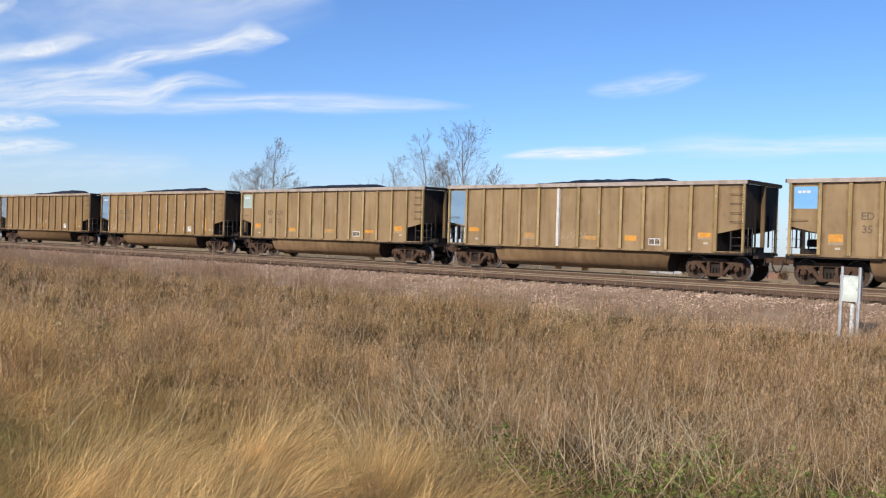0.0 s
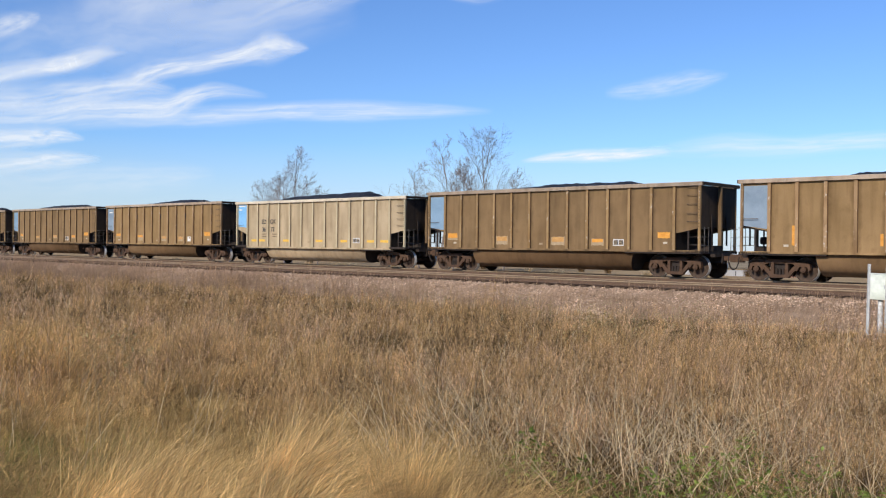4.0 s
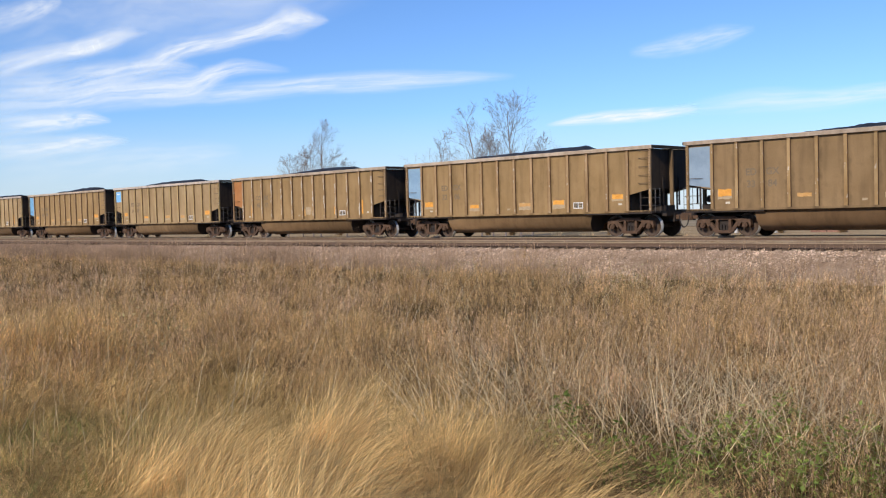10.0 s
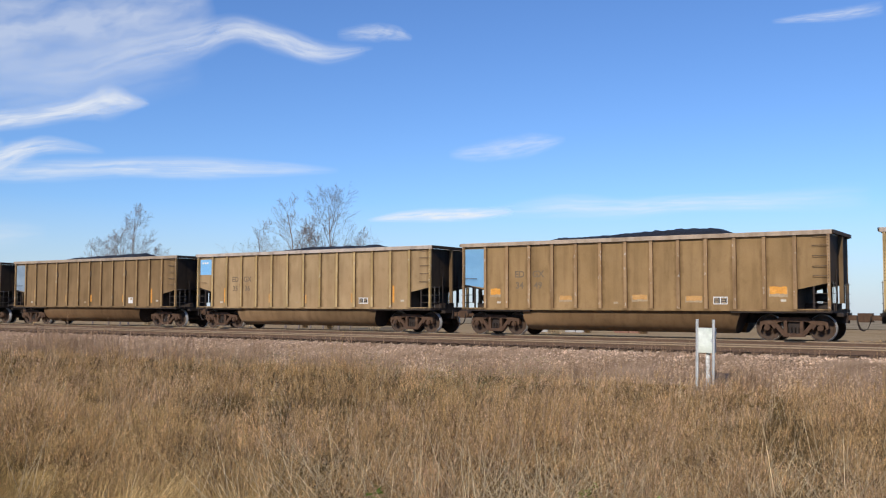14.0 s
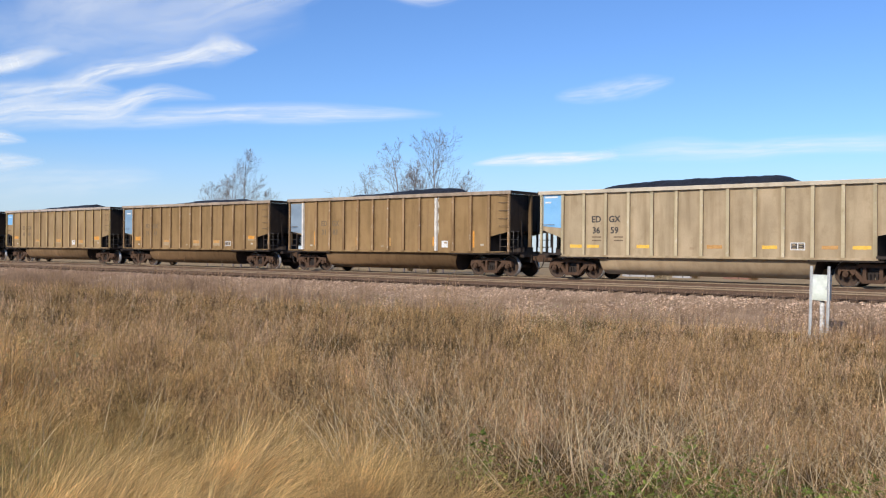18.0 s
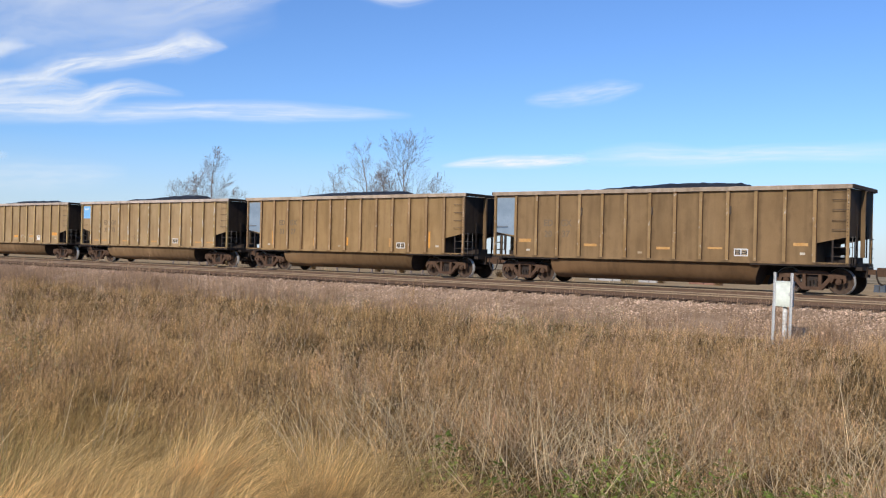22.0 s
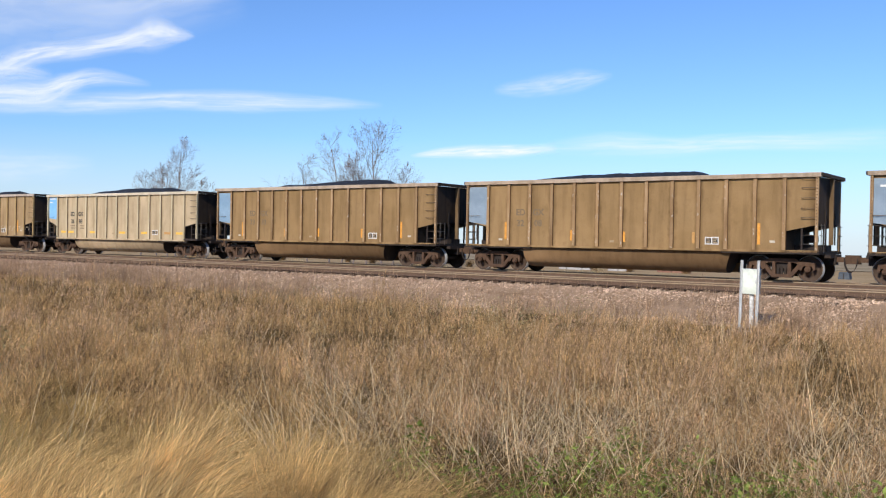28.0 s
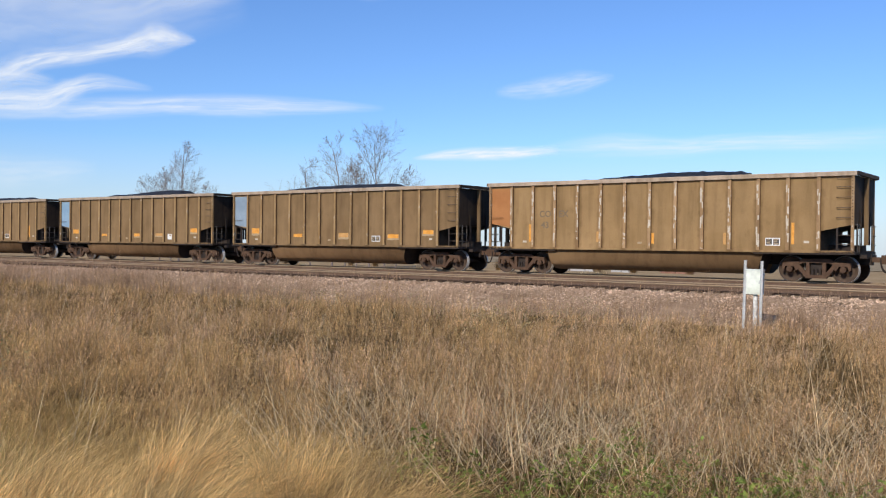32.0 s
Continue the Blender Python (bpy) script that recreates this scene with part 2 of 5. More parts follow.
FAINT = surface("faded_stencil", (0.150, 0.105, 0.062), (0.235, 0.165, 0.095), 6, 40, 0.7, 0, 0.05)
PEEL = surface("white_primer_post", (0.6, 0.55, 0.47), (0.78, 0.74, 0.67), 5, 35, 0.7, 0, 0.1)
CHALK = surface("chalk_scrawl", (0.5, 0.42, 0.32), (0.62, 0.55, 0.44), 9, 40, 0.8, 0, 0.05)

BALLAST = surface("ballast_bed", (0.319, 0.205, 0.123), (0.505, 0.345, 0.223), 1.2, 22, 1.0, 0, 1.0, None, 0, 0, 0.08, 0.0)
STONE = surface("ballast_stone", (0.357, 0.241, 0.161), (0.670, 0.487, 0.347), 0.8, 30, 1.0, 0, 0.3, None, 0.6, 0, 0.02, 0.0)
TIE = surface("weathered_tie", (0.075, 0.049, 0.033), (0.14, 0.094, 0.066), 2, 30, 1.0, 0, 0.5, (0.3, 1, 1), 0, 0.25, 0.02, 0.05)
RAIL = surface("rusty_rail_web", (0.104, 0.062, 0.039), (0.160, 0.098, 0.063), 3, 40, 0.85, 0.1, 0.2)
RAILHEAD = surface("rail_head", (0.305, 0.212, 0.130), (0.407, 0.293, 0.185), 2, 30, 0.5, 0.15, 0.1)
SOIL = surface("dry_field_ground", (0.072, 0.049, 0.024), (0.151, 0.101, 0.049), 0.6, 9, 1.0, 0, 0.8, None, 0, 0, 0.1, 0.0)
GALV = surface("galvanised_post", (0.42, 0.42, 0.41), (0.58, 0.58, 0.57), 6, 50, 0.55, 0.15, 0.1)
BOXPAINT = surface("off_white_box_paint", (0.651, 0.675, 0.546), (0.722, 0.747, 0.686), 1.4, 4, 0.5, 0, 0.03)
FLAKE = surface("flaking_white_paint", (0.35, 0.31, 0.26), (0.85, 0.84, 0.8), 14, 60, 0.8, 0, 0.3)
BARK = surface("pale_bark", (0.20, 0.15, 0.125), (0.34, 0.275, 0.235), 3, 30, 0.9, 0, 0.3)
LEAF = plant("dry_leaf", (0.20, 0.10, 0.05), (0.33, 0.19, 0.10), 0.4, 3.0)
GOLD = plant("golden_grass", (0.641, 0.412, 0.156), (0.893, 0.632, 0.298), 0.55, 0.8, 0.2)
STRAW = plant("straw_stem", (0.675, 0.510, 0.295), (0.950, 0.766, 0.488), 0.3, 0.8)
THATCH = plant("matted_thatch", (0.202, 0.130, 0.052), (0.378, 0.248, 0.105), 0.32, 0.8)
WEED = plant("brown_weed_stem", (0.232, 0.144, 0.069), (0.411, 0.270, 0.135), 0.38)
PLUME = plant("tan_seed_plume", (0.632, 0.394, 0.179), (0.882, 0.577, 0.282), 0.16)
RUSSET = plant("russet_weed", (0.554, 0.349, 0.145), (0.770, 0.507, 0.218), 0.16)
GREYWEED = plant("grey_weed", (0.743, 0.477, 0.281), (0.950, 0.660, 0.409), 0.16)
BALLASTWEED = plant("mauve_brown_weed", (0.374, 0.248, 0.147), (0.572, 0.396, 0.263), 0.2)
GREEN = plant("green_leaf", (0.177, 0.239, 0.050), (0.353, 0.419, 0.099), 0.4, 1.5, 0.4)
GRASS = plant("dull_green_grass", (0.183, 0.204, 0.058), (0.321, 0.331, 0.105), 0.4, 1.5, 0.35)
SAGE = plant("sage_leaf", (0.288, 0.258, 0.115), (0.450, 0.390, 0.190), 0.3, 1.5)
MATTED = plant("matted_straw", (0.447, 0.298, 0.110), (0.738, 0.504, 0.223), 0.45, 1.6, 0.2)
FOULED = surface("fouled_ballast", (0.15, 0.1, 0.067), (0.25, 0.172, 0.12), 1.5, 24, 1.0, 0, 0.8, None, 0, 0, 0.05, 0.0)


# ---- building helpers ----
def part(name, bm, material, parent=None, label="", smooth=False):
    me = bpy.data.meshes.new(name)
    bm.to_mesh(me)
    bm.free()
    for m in material if isinstance(material, (list, tuple)) else (material,):
        me.materials.append(m)
    if smooth:
        me.shade_smooth()
    ob = new(name, me)
    ob.parent = parent
    return tagged(ob, label) if label else ob


def thing(name, label, category, group="", kind=""):
    return tagged(new(name), label, category, group, kind)


def bx(bm, x0, x1, y0, y1, z0, z1, mat=0):
    v = [bm.verts.new(p) for p in ((x0, y0, z0), (x1, y0, z0), (x1, y1, z0), (x0, y1, z0), (x0, y0, z1), (x1, y0, z1), (x1, y1, z1), (x0, y1, z1))]
    for f in ((0, 3, 2, 1), (4, 5, 6, 7), (0, 1, 5, 4), (1, 2, 6, 5), (2, 3, 7, 6), (3, 0, 4, 7)):
        bm.faces.new([v[i] for i in f]).material_index = mat
    return bm


def prism(bm, pts, axis, a, b, mat=0):
    """Extrudes a polygon along an axis ('x', 'y' or 'z') from a to b; pts are in the other two axes, in order."""
    def put(p, d):
        return {"x": (d, p[0], p[1]), "y": (p[0], d, p[1]), "z": (p[0], p[1], d)}[axis]
    lo, hi = [bm.verts.new(put(p, a)) for p in pts], [bm.verts.new(put(p, b)) for p in pts]
    fs = [bm.faces.new(lo[::-1]), bm.faces.new(hi)]
    for i in range(len(pts)):
        j = (i + 1) % len(pts)
        fs.append(bm.faces.new((lo[i], lo[j], hi[j], hi[i])))
    for f in fs:
        f.material_index = mat
    bmesh.ops.recalc_face_normals(bm, faces=fs)
    return bm


def rod(bm, p, q, r0, r1=None, seg=6, mat=0, caps=True):
    p, q = Vector(p), Vector(q)
    r1 = r0 if r1 is None else r1
    d = (q - p).normalized()
    u = d.orthogonal().normalized()
    w = d.cross(u)
    ra, rb = [], []
    for i in range(seg):
        a = 2 * math.pi * i / seg
        o = u * math.cos(a) + w * math.sin(a)
        ra.append(bm.verts.new(p + o * r0))
        rb.append(bm.verts.new(q + o * r1))
    for i in range(seg):
        j = (i + 1) % seg
        f = bm.faces.new((ra[i], ra[j], rb[j], rb[i]))
        f.material_index, f.smooth = mat, True
    if caps:
        bm.faces.new(ra[::-1]).material_index = mat
        bm.faces.new(rb).material_index = mat
    return bm


def lathe(bm, profile, axis_y=True, seg=28):
    """Turns (radius, along, material) points about the y axis."""
    rings = []
    for r, y, _ in profile:
        rings.append([bm.verts.new((r * math.cos(2 * math.pi * i / seg), y, r * math.sin(2 * math.pi * i / seg))) for i in range(seg)])
    for k in range(len(profile) - 1):
        for i in range(seg):
            j = (i + 1) % seg
            f = bm.faces.new((rings[k][i], rings[k + 1][i], rings[k + 1][j], rings[k][j]))
            f.material_index, f.smooth = profile[k][2], True
    return bm


def quick_mesh(name, verts, tris, material, smooth=False):
    """A mesh from numpy arrays of points and triangles."""
    me = bpy.data.meshes.new(name)
    verts, tris = np.asarray(verts, np.float32), np.asarray(tris, np.int32)
    me.vertices.add(len(verts))
    me.vertices.foreach_set("co", verts.ravel())
    me.loops.add(tris.size)
    me.loops.foreach_set("vertex_index", tris.ravel())
    me.polygons.add(len(tris))
    me.polygons.foreach_set("loop_start", np.arange(0, tris.size, 3, dtype=np.int32))
    me.update(calc_edges=True)
    me.materials.append(material)
    if smooth:
        me.shade_smooth()
    return new(name, me)


def letter_meshes(words, size):
    """Stencilled characters as meshes that face -y, centred, made before the place is filled."""
    made = {}
    for w in words:
        cu = bpy.data.curves.new("letters", "FONT")
        cu.body, cu.size, cu.align_x, cu.align_y, cu.extrude, cu.resolution_u, cu.offset = w, size, "CENTER", "CENTER", 0.002, 3, 0.009
        tmp = new("letters", cu)
        me = bpy.data.meshes.new_from_object(tmp.evaluated_get(bpy.context.evaluated_depsgraph_get()))
        bpy.data.objects.remove(tmp)
        bpy.data.curves.remove(cu)
        me.transform(pose(0, 0, 0, 90))
        me.materials.clear()
        me.materials.append(None)
        made[w] = me
    return made


def lettering(me, x, y, z, material, parent, label=""):
    ob = new("stencil_letters", me)
    ob.parent, ob.location = parent, (x, y, z)
    ob.material_slots[0].link = "OBJECT"
    ob.material_slots[0].material = material
    return tagged(ob, label) if label else ob


# ---- the wagon ----
LENGTH, PITCH = 14.55, 16.18      # body length, and length over couplers
HALF, SKIN = 1.55, 1.462           # half width over posts and over side sheets
POSTS = [1.10 + i * 1.026 for i in range(13)]
WHEEL_R = 0.457
TRUCKS = (1.32, 13.23)
TALL = {"c": 0.99, "t": 1.03, "b": 1.03, "d": 1.03}     # body height over the drawing's 3.70 m, by paint


def side_sheet(s, low=0.0):
    """One side sheet with its sloping cut-outs over the trucks."""
    bm = bmesh.new()
    pts = [(0.03, 2.06), (1.11, 1.68 if low else 1.82), (1.11, 1.1 - low), (13.45, 1.1 - low), (13.45, 1.75), (14.52, 1.97), (14.52, 3.58), (0.03, 3.58)]
    return prism(bm, pts, "y", s * SKIN, s * (SKIN - 0.025))


def side_post(s, x, z0=1.06, z1=3.57, w=0.07):
    bm = bmesh.new()
    o, i = s * HALF * 0.992, s * SKIN
    prism(bm, [(x - w, i), (x - w * 0.86, o), (x + w * 0.86, o), (x + w, i)], "z", z0, z1)
    # side faces get the darker paint that has shade painted in
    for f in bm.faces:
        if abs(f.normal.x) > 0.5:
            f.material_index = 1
    return bm


def u_channel(bm, x0, x1, z, y, depth, r=0.011):
    """A grab iron on a side sheet."""
    s = -1 if y < 0 else 1
    rod(bm, (x0, y, z), (x0, y + s * depth, z), r, seg=5)
    rod(bm, (x1, y, z), (x1, y + s * depth, z), r, seg=5)
    rod(bm, (x0 - r, y + s * depth, z), (x1 + r, y + s * depth, z), r, seg=5)
    return bm


def tub(s):
    bm = bmesh.new()
    sect = []
    y0, y1, zb = 0.22, 1.36, 0.225
    for a in range(0, 91, 15):
        sect.append((y1 - 0.7 + 0.7 * math.cos(radians(a)), zb + 0.7 - 0.7 * math.sin(radians(a))))
    outer = [(y1, 1.06)] + sect
    inner = [(y0 + 0.25 - 0.25 * math.sin(radians(a)), zb + 0.25 - 0.25 * math.cos(radians(a))) for a in range(0, 91, 30)] + [(y0, 1.06)]
    ring = [(s * y, z) for y, z in outer + inner]
    # the ends slope down towards the middle
    def xs(z, end):
        d = (1.06 - z) * 0.42
        return 2.75 + d * 0.35 if end == 0 else 11.55 - d
    lo = [bm.verts.new((xs(z, 0), y, z)) for y, z in ring]
    hi = [bm.verts.new((xs(z, 1), y, z)) for y, z in ring]
    k = len(ring)
    fs = []
    for i in range(k - 1):
        f = bm.faces.new((lo[i], lo[i + 1], hi[i + 1], hi[i]))
        f.smooth = True
        fs.append(f)
    fs += [bm.faces.new(lo), bm.faces.new(hi)]
    fs[-1].material_index = fs[-2].material_index = 1
    bmesh.ops.recalc_face_normals(bm, faces=fs)
    return bm


def side_frame():
    """A cast truck side frame, in the plane y = 0, centred on the bolster."""
    bm = bmesh.new()
    t = 0.07
    zc = WHEEL_R
    def bar(pts, e=t):
        prism(bm, pts, "y", -e, e)
    bar([(-0.62, zc + 0.27), (-0.45, zc + 0.36), (0.45, zc + 0.36), (0.62, zc + 0.27), (0.62, zc + 0.15), (0.42, zc + 0.22), (-0.42, zc + 0.22), (-0.62, zc + 0.15)])
    for s in (-1, 1):
        bar([(s * 0.55, zc + 0.29), (s * 1.12, zc + 0.22), (s * 1.15, zc + 0.0), (s * 1.08, zc - 0.06), (s * 1.03, zc + 0.1), (s * 0.75, zc + 0.1), (s * 0.66, zc - 0.06), (s * 0.56, zc + 0.02)], t * 1.3)
        bar([(s * 0.68, zc + 0.1), (s * 0.56, zc + 0.16), (s * 0.24, zc - 0.22), (s * 0.36, zc - 0.29)])
        bar([(s * 0.22, zc + 0.26), (s * 0.32, zc + 0.26), (s * 0.34, zc - 0.24), (s * 0.2, zc - 0.24)], t * 1.15)
    bar([(-0.4, zc - 0.19), (0.4, zc - 0.19), (0.34, zc - 0.31), (-0.34, zc - 0.31)], t * 1.4)
    return bm


def wheelset():
    bm = bmesh.new()
    rod(bm, (0, -0.95, 0), (0, 0.95, 0), 0.085, seg=10)
    for s in (-1, 1):
        prof = [(0.1, 0.86, 0), (0.17, 0.86, 0), (0.19, 0.81, 0), (0.3, 0.775, 0), (0.385, 0.80, 0), (0.395, 0.815, 0), (0.445, 0.815, 1), (0.456, 0.80, 1), (0.462, 0.72, 1),
                (0.487, 0.70, 1), (0.48, 0.68, 0), (0.39, 0.685, 0), (0.29, 0.72, 0), (0.18, 0.70, 0), (0.1, 0.70, 0)]
        lathe(bm, [(r, s * y, m) for r, y, m in prof], seg=26)
    return bm


def make_truck(parent, x):
    bm = bmesh.new()
    bx(bm, -0.2, 0.2, -0.95, 0.95, WHEEL_R - 0.08, WHEEL_R + 0.2)
    bx(bm, -0.26, 0.26, -0.3, 0.3, WHEEL_R + 0.2, WHEEL_R + 0.33)
    for s in (-1, 1):
        rod(bm, (s * 0.42, -0.75, WHEEL_R - 0.08), (s * 0.42, 0.75, WHEEL_R - 0.08), 0.05, seg=6)
    truck = part("truck", bm, UNDER, parent, "cast steel two-axle truck with coil springs")
    truck.location = (x, 0, 0)
    for s in (-1, 1):
        f = part("side_frame", side_frame(), TRUCK, truck, "rust-brown cast side frame")
        f.location = (0, s * 1.0, 0)
        for k in range(3):
            bm = bmesh.new()
            prof = [(0.0, -0.19, 0)] + [(0.058 if i % 2 == 0 else 0.045, -0.19 + 0.021 * i, 0) for i in range(11)] + [(0.0, 0.02, 0)]
            lathe(bm, prof, seg=8)
            bmesh.ops.rotate(bm, verts=bm.verts, cent=(0, 0, 0), matrix=Matrix.Rotation(radians(90), 3, "X"))
            bmesh.ops.translate(bm, verts=bm.verts, vec=((k - 1) * 0.125, s * 1.02, WHEEL_R))
            part("coil_spring", bm, UNDER, truck)
        for e in (-1, 1):
            bm = bmesh.new()
            rod(bm, (e * 0.89, s * 0.98, WHEEL_R), (e * 0.89, s * 1.12, WHEEL_R), 0.115, 0.1, seg=12)
            rod(bm, (e * 0.89, s * 1.12, WHEEL_R), (e * 0.89, s * 1.14, WHEEL_R), 0.06, seg=8)
            part("bearing_cap", bm, TRUCK, truck)
    for e in (-1, 1):
        w = part("wheelset", wheelset(), (WHEEL, TREAD), truck, "rusty wheels with a bright worn tread")
        w.location = (e * 0.89, 0, WHEEL_R)
    return truck


def end_parts(car, near_end, out, post_paint):
    """All that stands at one end of the body: near_end is the body's end, out the way off the car."""
    e = near_end
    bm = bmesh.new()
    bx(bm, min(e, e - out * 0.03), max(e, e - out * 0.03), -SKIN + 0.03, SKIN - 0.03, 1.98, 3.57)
    part("end_sheet", bm, END_DARK, car, "near-black end sheet")
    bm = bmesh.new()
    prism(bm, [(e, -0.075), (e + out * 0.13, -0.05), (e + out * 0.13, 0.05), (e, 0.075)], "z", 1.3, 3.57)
    part("end_stiffener", bm, END_RIB, car, "dusty brown upright rib on the near-black end")
    for y in (-0.62, 0.62):
        bm = bmesh.new()
        prism(bm, [(e + out * 0.02, 1.3), (e + out * 0.05, 1.3), (e + out * 0.05, 2.3), (e + out * 0.02, 2.5)], "y", y - 0.05, y + 0.05)
        part("gusset", bm, UNDER, car)
    zc, zs = 1.97, 1.80
    i = e - out * 1.09
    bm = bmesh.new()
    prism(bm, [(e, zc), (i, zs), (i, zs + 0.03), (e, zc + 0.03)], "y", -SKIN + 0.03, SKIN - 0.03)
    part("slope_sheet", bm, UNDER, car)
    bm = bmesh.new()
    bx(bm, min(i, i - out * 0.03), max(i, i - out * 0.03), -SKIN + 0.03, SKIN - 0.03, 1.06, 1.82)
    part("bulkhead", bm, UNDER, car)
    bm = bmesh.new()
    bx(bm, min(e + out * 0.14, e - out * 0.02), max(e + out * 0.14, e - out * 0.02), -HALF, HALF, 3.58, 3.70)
    part("end_chord", bm, END_DARK, car, "near-black end chord")
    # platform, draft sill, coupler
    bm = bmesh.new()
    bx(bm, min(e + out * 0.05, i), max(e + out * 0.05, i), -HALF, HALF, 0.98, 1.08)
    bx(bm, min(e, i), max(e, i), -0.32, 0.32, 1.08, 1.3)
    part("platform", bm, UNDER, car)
    bm = bmesh.new()
    bx(bm, min(e + out * 0.28, i), max(e + out * 0.28, i), -0.2, 0.2, 0.62, 0.98)
    bx(bm, min(e + out * 0.25, e + out * 0.02), max(e + out * 0.25, e + out * 0.02), -0.75, 0.75, 0.86, 0.98)
    part("draft_sill", bm, UNDER, car)
    bm = bmesh.new()
    a, b = e + out * 0.28, e + out * 0.62
    bx(bm, min(a, b), max(a, b), -0.09, 0.09, 0.72, 0.9)
    k, c = e + out * 0.58, e + out * 0.815
    prism(bm, [(k, -0.16), (c, -0.19), (c, -0.06), (k + out * 0.12, 0.0), (c, 0.1), (c - out * 0.05, 0.19), (k, 0.16)], "z", 0.66, 0.97)
    part("coupler", bm, TRUCK, car, "rust-brown knuckle coupler")
    bm = bmesh.new()
    rings = []
    for q in range(9):
        u = q / 8
        p = Vector((e + out * (0.6 + 0.215 * (1 - math.cos(u * math.pi / 2))), -0.35, 0.86 - 0.48 * math.sin(u * math.pi / 2)))
        rings.append([bm.verts.new(p + Vector((0.036 * math.cos(a) * 0.7, 0.036 * math.sin(a), 0.036 * math.cos(a) * 0.7))) for a in (0, 1.05, 2.09, 3.14, 4.19, 5.24)])
    for ra, rb in zip(rings, rings[1:]):
        for i in range(6):
            bm.faces.new((ra[i], ra[(i + 1) % 6], rb[(i + 1) % 6], rb[i])).smooth = True
    part("air_hose", bm, UNDER, car, "black rubber brake hose")
    # corner posts, struts and steps in the openings
    for s in (-1, 1):
        bm = bmesh.new()
        bx(bm, min(e, e - out * 0.09), max(e, e - out * 0.09), min(s * SKIN, s * HALF), max(s * SKIN, s * HALF), 1.02, 3.58)
        part("corner_post", bm, post_paint, car)
        bm = bmesh.new()
        m = e - out * 0.55
        bx(bm, m - 0.03, m + 0.03, min(s * 1.4, s * 1.45), max(s * 1.4, s * 1.45), 1.06, 1.9)
        part("strut", bm, UNDER, car)
        for z in (1.32, 1.62) if s < 0 else ():
            part("step_rung", rod(bmesh.new(), (e - out * 0.05, s * 1.48, z), (m, s * 1.44, z), 0.012, seg=5), STEEL, car)
        bm = bmesh.new()
        for y in (0.95, 1.3):
            rod(bm, (e + out * 0.06, s * y, 1.02), (e + out * 0.06, s * y, 2.0), 0.014, seg=5)
        for z in (1.3, 1.62, 1.95):
            rod(bm, (e + out * 0.06, s * 0.95, z), (e + out * 0.06, s * 1.52, z), 0.012, seg=5)
        part("end_ladder", bm, PALE_RAIL, car, "thin dark end handrail")
    # brake cylinder and valve in the opening
    bm = bmesh.new()
    rod(bm, (e - out * 0.75, -0.35, 1.5), (e - out * 0.3, -0.35, 1.5), 0.14, seg=10)
    part("brake_cylinder", bm, UNDER, car)
    bm = bmesh.new()
    bx(bm, e - 0.06 - out * 0.55, e + 0.06 - out * 0.55, 0.25, 0.42, 1.08, 1.9)
    part("brake_valve", bm, UNDER, car)


